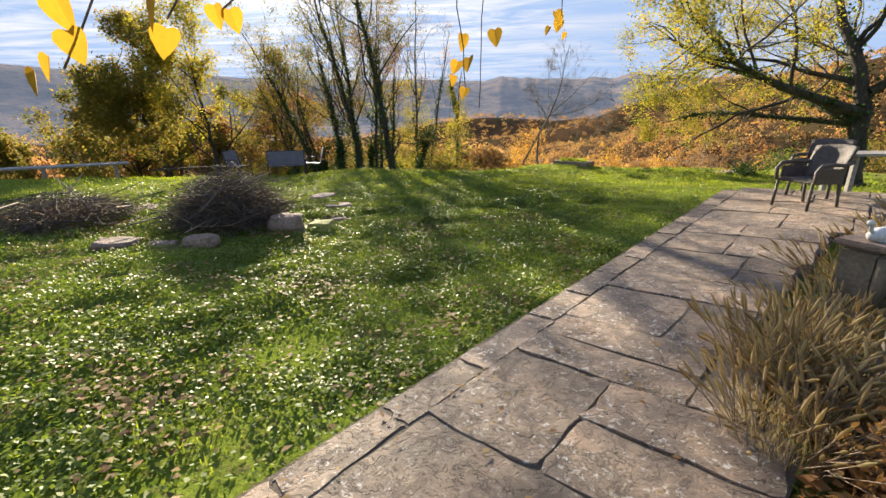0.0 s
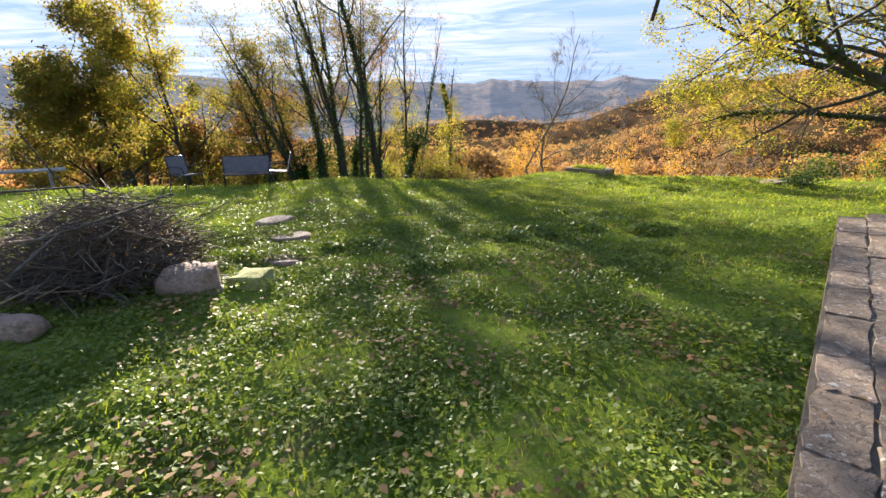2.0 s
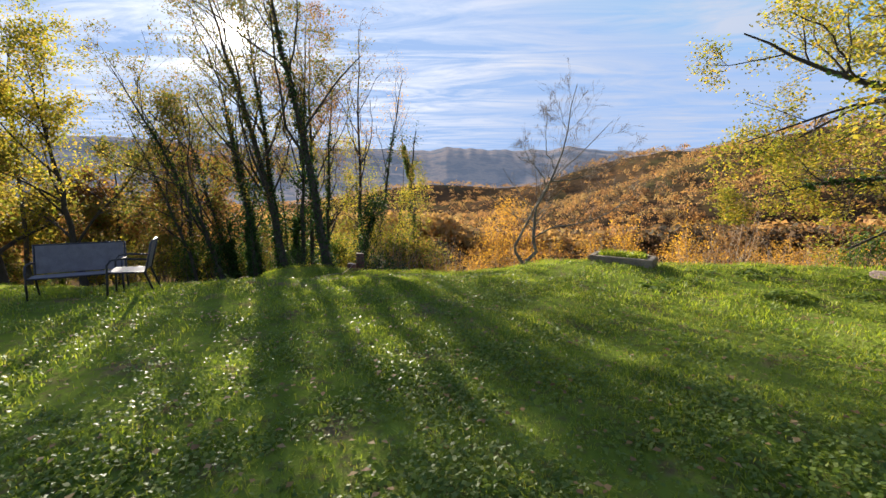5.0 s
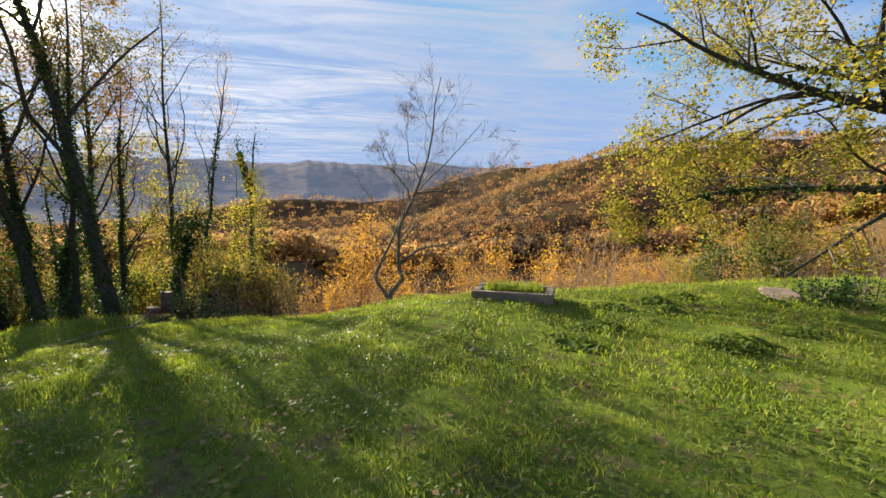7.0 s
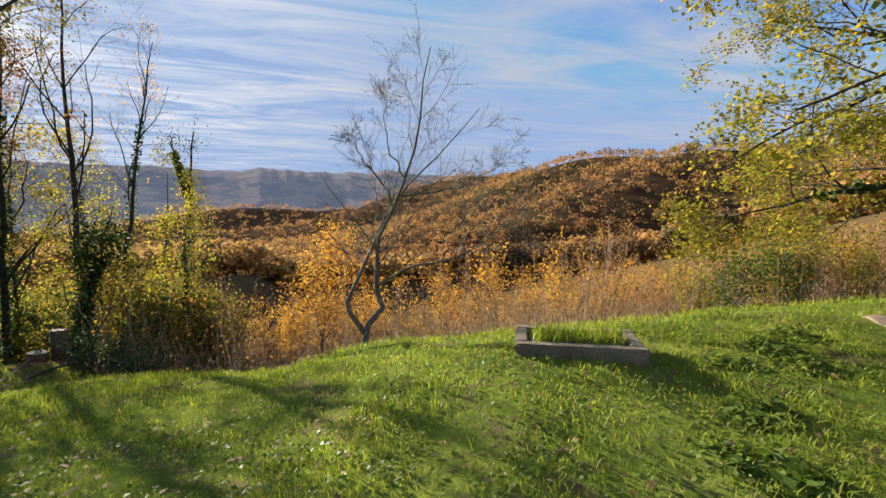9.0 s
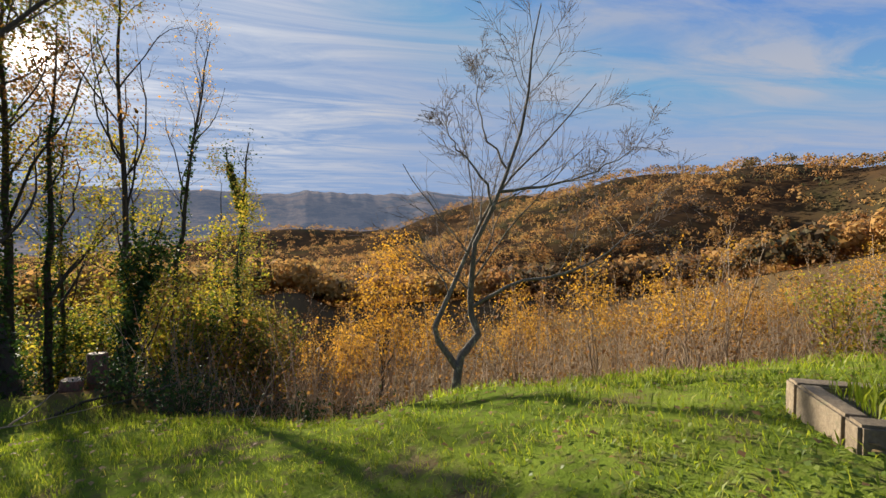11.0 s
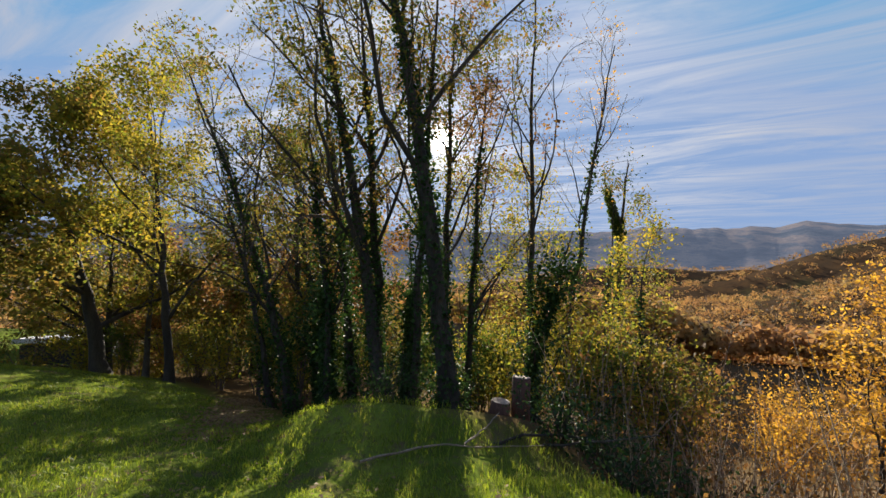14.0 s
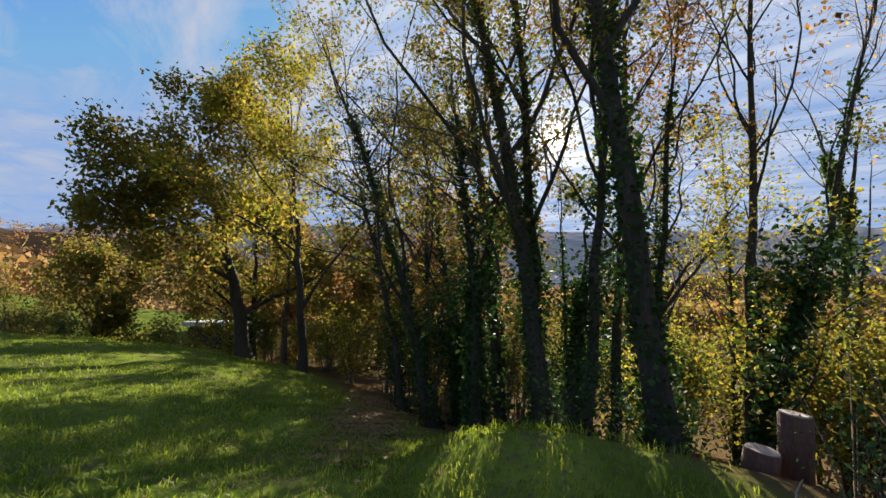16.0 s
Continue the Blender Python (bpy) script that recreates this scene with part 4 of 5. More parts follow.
M_MOSS_STONE = solid_material("mossy_stone", (0.22, 0.24, 0.05), (0.36, 0.34, 0.12), 5, 40, 0.95, 0.6, 0.02, (1, 1, 1), (0.30, 0.26, 0.18))
boulder("boulder", "squarish reddish field stone beside the brush pile", (-1.87, 6.78, gz(-1.87, 6.78) + 0.11), (0.54, 0.40, 0.32), 1, M_STONE, 25)
boulder("boulder", "low stone covered in yellow-green moss", (-1.47, 7.2, gz(-1.47, 7.2) + 0.03), (0.42, 0.5, 0.2), 2, M_MOSS_STONE, 10)
boulder("stone_block", "pale rectangular stone block lying in the grass", (-2.52, 5.62, gz(-2.52, 5.62) + 0.06), (0.44, 0.26, 0.2), 3, M_STONE, 12)
boulder("flagstone", "flat grey stone slab propped in the lawn", (-3.75, 5.45, gz(-3.75, 5.45) + 0.04), (0.56, 0.40, 0.12), 4, M_STONE, 8, 0.08, flat=True)
for x, y, a, b, k in [(-1.55, 8.0, 0.5, 0.35, 5), (-1.9, 8.9, 0.55, 0.4, 6), (-2.6, 9.7, 0.6, 0.4, 7), (-5.5, 7.8, 0.9, 0.35, 8), (-6.6, 7.5, 0.8, 0.35, 9), (-3.1, 5.55, 0.4, 0.25, 10), (9.1, 17.4, 1.3, 0.6, 11)]:
    boulder("stepping_stone", "flat worn stone sunk in the grass", (x, y, gz(x, y) - 0.01), (a, b, 0.12), k, M_STONE, k * 37, 0.1, flat=True)


# ---- brush piles ----
def brush_pile(label, at, radius, height, count, seed):
    rng = np.random.default_rng(seed)
    top = empty("brush_pile", at)
    tagged(top, label, "brush pile")

    def sticks(m, long, thick, spread):
        a, d = rng.uniform(0, 2 * math.pi, m), np.sqrt(rng.uniform(0, 1, m)) * radius * spread
        c = np.stack([d * np.cos(a), d * np.sin(a), rng.uniform(0.03, 1, m) * height * (1 - (d / radius / 1.25) ** 2)], 1)
        D = unit(rng.normal(size=(m, 3)) * np.array([1, 1, 0.28]))
        L = long * rng.uniform(0.4, 1.2, m)[:, None]
        bend = rng.normal(size=(m, 3)) * 0.07 * L
        P = np.stack([c - D * L * 0.5, c - D * L * 0.15 + bend, c + D * L * 0.2 + bend * 0.6, c + D * L * 0.5 + rng.normal(size=(m, 3)) * 0.06 * L], 1)
        P[:, :, 2] = np.maximum(P[:, :, 2], 0.02)
        R = thick * rng.uniform(0.5, 1.3, m)[:, None] * np.array([1.0, 0.8, 0.6, 0.3])
        return P, R
    P, R = sticks(count, 0.9, 0.0055, 1.0)
    v, f = tubes(P, R, 3)
    tagged(mesh_from("brushwood", v, f, M_TWIG, top), kind="stuff")
    P, R = sticks(46, 1.8, 0.011, 1.0)
    P[:, :, 2] += height * 0.18
    for n in range(len(P)):
        v, f = tubes(P[n:n + 1], R[n:n + 1], 6)
        mesh_from("stick", v, f, M_TWIG_TAN if n % 3 == 0 else M_BARK, top)
    C = rng.normal(size=(900, 3)) * np.array([radius * 0.45, radius * 0.45, 0]) + np.stack([np.zeros(900)] * 2 + [rng.uniform(0, height * 0.6, 900)], 1)
    v, f = leaves(rng, C, 0.05)
    tagged(mesh_from("dead_leaves", v, f, M_FALLEN, top), kind="stuff")
    return top


brush_pile("heap of cut brown brushwood and twigs on the lawn", (-2.95, 6.9, gz(-2.95, 6.9)), 0.80, 0.98, 2100, 41)
brush_pile("low heap of dark cut twigs on the lawn", (-5.9, 6.6, gz(-5.9, 6.6)), 0.95, 0.45, 800, 42)


# ---- furniture ----
def bar(bm, pts, r, sides=8):
    """A round bar through points, added to a bmesh."""
    v, f = tubes(np.array(pts, float)[None], np.full((1, len(pts)), r), sides)
    vs = [bm.verts.new(p) for p in v]
    for face in f:
        bm.faces.new([vs[i] for i in face])
    bm.faces.new(vs[:sides][::-1])
    bm.faces.new(vs[-sides:])


def board(bm, w_, d, h, m=Matrix(), bevel=0.01):
    made = bmesh.ops.create_cube(bm, size=1.0, matrix=m @ Matrix.Diagonal((w_, d, h, 1)))
    edges = {e for v in made["verts"] for e in v.link_edges}
    bmesh.ops.bevel(bm, geom=list(edges), offset=bevel, segments=2, affect="EDGES")


def one(name, mat, parent, build, label="", smooth=False):
    bm = bmesh.new()
    build(bm)
    return part(name, bm, mat, parent, label, smooth)


def wicker_chair(at, turn):
    """Faces -y; curved woven back, thin cushionless seat, looped arms."""
    top = empty("patio_chair", at, turn)
    tagged(top, "dark brown woven wicker armchair on the terrace", "chair", "patio chairs")
    one("seat", M_WICKER, top, lambda b: board(b, 0.52, 0.5, 0.06, Matrix.Translation((0, 0, 0.42)), 0.02))

    def back(b):
        cols, rws = 9, 7
        grid = []
        for i in range(rws):
            t = i / (rws - 1)
            grid.append([[b.verts.new(((c / (cols - 1) - 0.5) * (0.52 + 0.08 * t), 0.25 + 0.20 * t - 0.10 * (2 * c / (cols - 1) - 1) ** 2 + dy, 0.42 + 0.52 * t - 0.03 * t * (2 * c / (cols - 1) - 1) ** 2)) for c in range(cols)] for dy in (0, 0.03)])
        for i in range(rws - 1):
            for c in range(cols - 1):
                b.faces.new((grid[i][0][c], grid[i][0][c + 1], grid[i + 1][0][c + 1], grid[i + 1][0][c]))
                b.faces.new((grid[i][1][c], grid[i + 1][1][c], grid[i + 1][1][c + 1], grid[i][1][c + 1]))
            for c in (0, cols - 1):
                b.faces.new((grid[i][0][c], grid[i + 1][0][c], grid[i + 1][1][c], grid[i][1][c]))
        for i in (0, rws - 1):
            for c in range(cols - 1):
                b.faces.new((grid[i][0][c], grid[i][1][c], grid[i][1][c + 1], grid[i][0][c + 1]))
    one("backrest", M_WICKER, top, back, "", True)
    for sx in (-1, 1):
        one("armrest", M_WICKER, top, lambda b: bar(b, [(sx * 0.30, -0.25, 0.40), (sx * 0.31, -0.27, 0.58), (sx * 0.31, -0.20, 0.655), (sx * 0.31, 0.0, 0.67), (sx * 0.30, 0.2, 0.66), (sx * 0.29, 0.36, 0.70)], 0.028), "", True)
        one("side_panel", M_WICKER, top, lambda b: board(b, 0.02, 0.46, 0.22, Matrix.Translation((sx * 0.285, 0.02, 0.50)), 0.006))
        one("leg", M_WICKER, top, lambda b: bar(b, [(sx * 0.27, -0.24, 0.42), (sx * 0.28, -0.26, 0.0)], 0.022), "", True)
        one("leg", M_WICKER, top, lambda b: bar(b, [(sx * 0.25, 0.24, 0.42), (sx * 0.26, 0.30, 0.0)], 0.022), "", True)
    return top


def turn_to(dx, dy):
    """Degrees by which a thing that faces -y is turned to face (dx, dy)."""
    return math.degrees(math.atan2(dx, -dy))


wicker_chair((6.12, 7.85, float(patio_z(6.12, 7.85)) - 0.012), turn_to(-0.94, -0.35))
wicker_chair((6.75, 8.75, float(patio_z(6.75, 8.75)) - 0.012), turn_to(-0.75, -0.66))


def mesh_seat(name, label, category, at, turn, width):
    """Metal garden seat with stretched grey mesh, faces -y."""
    top = empty(name, at, turn)
    tagged(top, label, category, "garden seats on the lawn")
    h = width / 2
    one("seat", M_FABRIC, top, lambda b: board(b, width - 0.04, 0.5, 0.018, pose(0, 0, 0.425, -3), 0.005))
    one("backrest", M_FABRIC, top, lambda b: board(b, width - 0.04, 0.016, 0.5, pose(0, 0.33, 0.68, -14), 0.005))
    for sx in (-1, 1):
        one("side_frame", M_METAL, top, lambda b: bar(b, [(sx * h, -0.27, 0.0), (sx * h, -0.25, 0.3), (sx * h, -0.24, 0.56), (sx * h, -0.18, 0.645), (sx * h, -0.05, 0.66), (sx * h, 0.31, 0.63)], 0.017), "", True)
        one("back_post", M_METAL, top, lambda b: bar(b, [(sx * h, 0.40, 0.94), (sx * h, 0.29, 0.46), (sx * h, 0.27, 0.40), (sx * h, 0.40, 0.0)], 0.017), "", True)
        one("seat_rail", M_METAL, top, lambda b: bar(b, [(sx * (h - 0.01), -0.26, 0.43), (sx * (h - 0.01), 0.28, 0.41)], 0.014), "", True)
    one("front_rail", M_METAL, top, lambda b: bar(b, [(-h, -0.25, 0.43), (h, -0.25, 0.43)], 0.014), "", True)
    one("top_rail", M_METAL, top, lambda b: bar(b, [(-h, 0.395, 0.93), (h, 0.395, 0.93)], 0.014), "", True)
    return top


mesh_seat("garden_bench", "dark metal garden bench with grey mesh fabric", "bench", (-6.55, 15.2, gz(-6.55, 15.2) - 0.02), turn_to(0.55, -0.83), 1.3)
mesh_seat("garden_chair", "dark metal garden armchair with grey mesh fabric", "chair", (-5.45, 15.0, gz(-5.45, 15.0) - 0.02), turn_to(-0.88, -0.48), 0.58)
mesh_seat("garden_chair", "dark metal garden armchair with grey mesh fabric", "chair", (-7.75, 14.15, gz(-7.75, 14.15) - 0.02), turn_to(0.9, -0.2), 0.58)

# ---- long trestle table at the far side of the lawn ----
tx, ty = -17.4, 15.2
trestle = empty("trestle_table", (tx, ty, -0.26), 50)
tagged(trestle, "long weathered timber trestle table at the lawn's edge", "table")
for k in range(3):
    one("board", M_PLANK, trestle, lambda b: board(b, 5.8, 0.26, 0.07, Matrix.Translation((0, -0.28 + k * 0.28, 0)), 0.012))
for sx in (-2.4, 0.0, 2.4):
    for sy in (-0.3, 0.3):
        wx_, wy_ = tx + sx * math.cos(radians(50)) - sy * math.sin(radians(50)), ty + sx * math.sin(radians(50)) + sy * math.cos(radians(50))
        deep = -0.3 - gz(wx_, wy_) + 0.03
        one("leg", M_PLANK, trestle, lambda b: board(b, 0.1, 0.1, deep, Matrix.Translation((sx, sy, -0.035 - deep / 2)), 0.01))
    one("cross_bar", M_PLANK, trestle, lambda b: board(b, 0.09, 0.74, 0.08, Matrix.Translation((sx, 0, -0.08)), 0.01))

# ---- concrete planter frame on the lawn ----
planter = empty("concrete_bed", (3.85, 17.95, gz(3.85, 17.95)), -30)
tagged(planter, "low old concrete frame overgrown with grass inside", "planter")
top_z = 0.05 - gz(3.85, 17.95)
for nm, wx, wy, px, py in [("long_side", 1.35, 0.14, 0, -0.33), ("long_side", 1.35, 0.14, 0, 0.33), ("short_side", 0.14, 0.515, -0.605, 0), ("short_side", 0.14, 0.515, 0.605, 0)]:
    one(nm, M_CONCRETE, planter, lambda b: board(b, wx, wy, 0.5, Matrix.Translation((px, py, top_z - 0.25)), 0.018))
one("soil", M_JOINT, planter, lambda b: board(b, 1.06, 0.51, 0.3, Matrix.Translation((0, 0, top_z - 0.2)), 0.01))


def blades(rng, C, height, width, bend=0.5):
    """Grass blades: narrow curved quads at C."""
    n = len(C)
    h = height * rng.uniform(0.5, 1.3, (n, 1))
    a = rng.uniform(0, 2 * math.pi, n)
    D = np.stack([np.cos(a), np.sin(a), np.zeros(n)], 1)
    S = np.stack([-np.sin(a), np.cos(a), np.zeros(n)], 1) * width * rng.uniform(0.6, 1.3, (n, 1))
    tip = C + np.array([0, 0, 1.0]) * h + D * h * bend * rng.uniform(0.2, 1.4, (n, 1))
    mid = C + np.array([0, 0, 0.55]) * h + D * h * bend * 0.2
    quad = np.stack([C - S * 0.3, mid + S * 0.5, tip, mid - S * 0.5], 1)
    return quad.reshape(-1, 3), np.arange(4 * n).reshape(n, 4)


prng = np.random.default_rng(9)
C = np.stack([prng.uniform(-0.5, 0.5, 900), prng.uniform(-0.24, 0.24, 900), np.full(900, top_z - 0.06)], 1)
v, f = blades(prng, C, 0.16, 0.012)
tagged(mesh_from("grass", v, f, M_GRASS, planter), kind="stuff")

# ---- upright cut logs under the trees ----
def cut_log(at, r, h, tilt, seed):
    top = empty("cut_log", at, seed * 50)
    tagged(top, "upright sawn log with a pale cut face", "log", "cut logs")
    rng = np.random.default_rng(seed)
    P = np.array([(0, 0, -0.1), (0.0, 0, h * 0.4), (tilt, 0, h)], float)[None]
    one("bark", M_BARK_RED, top, lambda b: bar(b, P[0], r, 14), "", True)
    one("cut_face", M_CUT, top, lambda b: bmesh.ops.create_cone(b, cap_ends=True, segments=18, radius1=r * 0.93, radius2=r * 0.9, depth=0.02, matrix=Matrix.Translation((tilt, 0, h + 0.012)) @ pose(0, 0, 0, 4, 5, 0)))


for x, y, tz, r, k in [(-4.73, 26.4, -1.84, 0.19, 1), (-4.42, 26.75, -1.43, 0.18, 2)]:
    cut_log((x, y, gz(x, y)), r, tz - gz(x, y), 0.03, k)
rngd = np.random.default_rng(3)
for k in range(16):                       # fallen branches in front of the thicket
    x, y = rngd.uniform(-4, 2.5), rngd.uniform(24.2, 27.5)
    a = rngd.uniform(-0.6, 0.6)
    L = rngd.uniform(1.0, 2.6)
    pts = [(-L / 2 * math.cos(a), -L / 2 * math.sin(a), 0.05), (0, 0.05, 0.25), (L / 2 * math.cos(a), L / 2 * math.sin(a), 0.45 * rngd.uniform(0.2, 1.4))]
    v, f = tubes(polyline(rngd, pts, 8, 0.03)[None], np.linspace(0.03, 0.008, 8)[None], 6)
    ob = mesh_from("fallen_branch", v, f, M_BARK if k % 2 else M_BARK_DARK, smooth=True)
    ob.matrix_basis = Matrix.Translation((x, y, gz(x, y)))
    tagged(ob, "dead grey branch lying on the slope", "branch", "fallen branches")

# long pale branch on the bank in front of the logs
pale = empty("fallen_branch", (-4.5, 24.2, gz(-4.5, 24.2)))
tagged(pale, "long pale forked branch lying in the grass", "branch", "fallen branches")
for nm, pts, r0 in [("stem", [(-5.5, 23.2), (-4.9, 23.9), (-4.3, 24.4), (-3.5, 25.0)], 0.019), ("fork", [(-4.5, 24.3), (-4.35, 24.75), (-4.3, 25.2)], 0.017)]:
    line = polyline(rngd, [(px - pale.location.x, py - pale.location.y, gz(px, py) - pale.location.z + 0.05 + (0.1 * k if nm == "fork" else 0.03 * (k % 2))) for k, (px, py) in enumerate(pts)], 12, 0.015)
    v, f = tubes(line[None], np.linspace(r0, r0 * 0.4, 12)[None], 7)
    mesh_from(nm, v, f, M_TWIG_TAN, pale, smooth=True)

# ---- low outbuilding far down the lawn ----
hut = empty("outbuilding", (-42.0, 34.9, min(gz(-42.0, 34.9) - 0.3, -6.9)), 50)
tagged(hut, "low dark outbuilding with a pale flat roof", "shed")
hh = -5.0 - hut.location.z
one("wall", M_DARKBOX, hut, lambda b: board(b, 5.0, 3.2, hh - 0.3, Matrix.Translation((0, 0, (hh - 0.3) / 2)), 0.03))
one("roof", M_WHITE, hut, lambda b: board(b, 5.6, 4.0, 0.34, pose(0, 0, hh - 0.13, -5), 0.04))
one("chimney", M_DARKBOX, hut, lambda b: board(b, 0.9, 0.8, 1.4, Matrix.Translation((1.9, 0.4, hh + 0.6)), 0.04))

# ---- things along the terrace ----
bx, by = 4.58, 4.28
bz = gz(bx, by)
ped = empty("stone_pedestal", (bx, by, bz), 32)
tagged(ped, "pale fluted stone pedestal with a brick on top", "pedestal")
for k in range(5):
    one("flute", M_CONCRETE, ped, lambda b: bar(b, [(-0.13 + k * 0.065, -0.15, 0.0), (-0.13 + k * 0.065, -0.15, 0.50)], 0.036, 10), "", True)
one("block", M_CONCRETE, ped, lambda b: board(b, 0.30, 0.26, 0.56, Matrix.Translation((0, 0, 0.26)), 0.02))
one("cap", M_STONE, ped, lambda b: board(b, 0.36, 0.34, 0.05, Matrix.Translation((0, 0, 0.575)), 0.012), "reddish brick cap")


def bird_figure(at, turn):
    """Garden ornament: body, neck and head as one plain shape."""
    bm = bmesh.new()
    bmesh.ops.create_uvsphere(bm, u_segments=16, v_segments=10, radius=1, matrix=pose(0, 0, 0.075, 0, -12) @ Matrix.Diagonal((0.15, 0.085, 0.075, 1)))
    bar(bm, [(-0.10, 0, 0.09), (-0.14, 0, 0.13), (-0.145, 0, 0.18), (-0.16, 0, 0.20)], 0.022, 8)
    bmesh.ops.create_uvsphere(bm, u_segments=10, v_segments=8, radius=0.034, matrix=Matrix.Translation((-0.165, 0, 0.205)))
    bmesh.ops.create_cone(bm, cap_ends=True, segments=8, radius1=0.075, radius2=0.06, depth=0.03, matrix=Matrix.Translation((0, 0, 0.015)))
    ob = part("bird_ornament", bm, M_WHITE, None, "", True)
    ob.matrix_basis = pose(*at, 0, 0, turn) @ Matrix.Scale(0.72, 4)
    return tagged(ob, "chalky white ceramic bird ornament on the pedestal", "ornament")


bird_figure((bx + 0.02, by - 0.02, bz + 0.60), 20)
one_post = one("timber_post", M_PLANK, None, lambda b: board(b, 0.13, 0.13, 0.8, Matrix.Translation((3.98, 3.05, gz(3.98, 3.05) + 0.36)), 0.015))
tagged(one_post, "weathered grey timber post in the border", "post")
ledge = empty("wooden_table", (8.3, 9.6, gz(8.3, 9.6) - 0.02), 10)
tagged(ledge, "weathered wooden garden table behind the chairs", "table")
for k in range(4):
    one("board", M_PLANK, ledge, lambda b: board(b, 1.9, 0.18, 0.045, Matrix.Translation((0, -0.29 + k * 0.19, 0.74)), 0.008))
for sx in (-1, 1):
    for sy in (-1, 1):
        one("leg", M_PLANK, ledge, lambda b: board(b, 0.08, 0.08, 0.72, Matrix.Translation((sx * 0.8, sy * 0.26, 0.36)), 0.008))


def grass_clump(seed, h, n, r, mat, label, heads=0):
    rng = np.random.default_rng(seed)
    top = empty("grass_clump", (0, 0, 0))
    tagged(top, label, "ornamental grass", "border grasses")
    a, d = rng.uniform(0, 2 * math.pi, n), np.sqrt(rng.uniform(0, 1, n)) * r
    C = np.stack([d * np.cos(a), d * np.sin(a), np.zeros(n)], 1)
    v, f = blades(rng, C, h, 0.0045, 0.55)
    tagged(mesh_from("grass_mass", v, f, mat, top), kind="stuff")
    if heads:
        b = C[:heads]
        out_ = b * 0.8 + rng.normal(size=(heads, 3)) * np.array([0.1, 0.1, 0])
        P = np.stack([b, b + out_ * 0.3 + [0, 0, h * 0.6], b + out_ + np.array([0, 0, 1.0]) * h * rng.uniform(0.9, 1.3, (heads, 1))], 1)
        v, f = tubes(P, np.array([0.003, 0.003, 0.003])[None].repeat(heads, 0), 3)
        tagged(mesh_from("stalk_mass", v, f, M_TWIG_TAN, top), kind="stuff")
        v, f = tubes(np.stack([P[:, 2], P[:, 2] + unit(P[:, 2] - P[:, 1]) * 0.05, P[:, 2] + unit(P[:, 2] - P[:, 1]) * 0.11], 1), np.array([0.006, 0.010, 0.003])[None].repeat(heads, 0), 5)
        tagged(mesh_from("seed_mass", v, f, M_DRYGRASS, top, "dry buff seed heads"), kind="stuff")
    return top


tufts = [grass_clump(61, 0.33, 480, 0.26, M_DRYGRASS, "dry buff ornamental grass beside the terrace", 90), grass_clump(62, 0.27, 360, 0.24, M_DRYGRASS, "dry buff ornamental grass beside the terrace", 70), grass_clump(63, 0.3, 420, 0.25, M_DRYGRASS, "straw-coloured grass tuft beside the terrace", 80)]
scatter(tufts, [(3.45, 3.2), (3.62, 2.75), (3.55, 2.95), (3.2, 2.55), (4.0, 3.75), (4.3, 3.85), (4.85, 4.75), (5.0, 4.3), (5.6, 5.4), (5.9, 5.1), (6.35, 6.3), (6.6, 5.9), (7.0, 6.9), (7.3, 6.4), (3.75, 3.4), (3.9, 2.6), (4.5, 3.2), (7.6, 7.4)], prng, 6)
low = [shrub("border_shrub", "low yellowing shrub in the border", "shrub", 140 + n, (0.7, 0.55)[n], 8, 0.45, (M_LEAF_YELLOWGREEN, M_LEAF_BROWN)[n], 900, 0.045, M_TWIG, 0.05, "border shrubs", 0.05, 0.1) for n in range(2)]
scatter(low, [(6.9, 6.3), (3.75, 2.1), (6.2, 5.4), (4.2, 2.4), (7.6, 6.9), (8.2, 7.6), (4.9, 3.6), (3.3, 1.9), (7.3, 5.6)], prng, 5)

# broad-leaved weeds standing proud of the lawn
def rosette(seed):
    rng = np.random.default_rng(seed)
    top = empty("weed_clump", (0, 0, 0))
    tagged(top, "clump of broad pale green weeds in the lawn", "weeds", "lawn weeds")
    n = 260
    a, d = rng.uniform(0, 2 * math.pi, n), np.sqrt(rng.uniform(0, 1, n)) * 0.42
    C = np.stack([d * np.cos(a), d * np.sin(a) * 0.7, 0.05 + 0.16 * (1 - (d / 0.45) ** 2) * rng.uniform(0.3, 1, n)], 1)
    v, f = leaves(rng, C, 0.10, 0.5, 0.6)
    tagged(mesh_from("leaves", v, f, M_CLOVER, top), kind="stuff")
    return top


scatter([rosette(71), rosette(72)], [(3.68, 15.75), (4.4, 16.3), (6.3, 17.4), (6.0, 16.9), (7.1, 17.6), (5.2, 17.2), (1.7, 9.6), (2.5, 9.9), (1.4, 9.3), (3.4, 9.6), (8.2, 16.9), (0.2, 7.9), (-0.9, 8.6), (5.6, 15.2), (7.0, 15.4)], prng, 3)
heap = shrub("ivy_heap", "dark heap of ivy-covered logs at the lawn's edge", "heap", 150, 0.32, 12, 0.7, M_IVY, 900, 0.08, M_BARK_DARK, 0.0, "", 0.12, 0.0)
heap.matrix_basis = Matrix.Translation(place(9.3, 16.6))

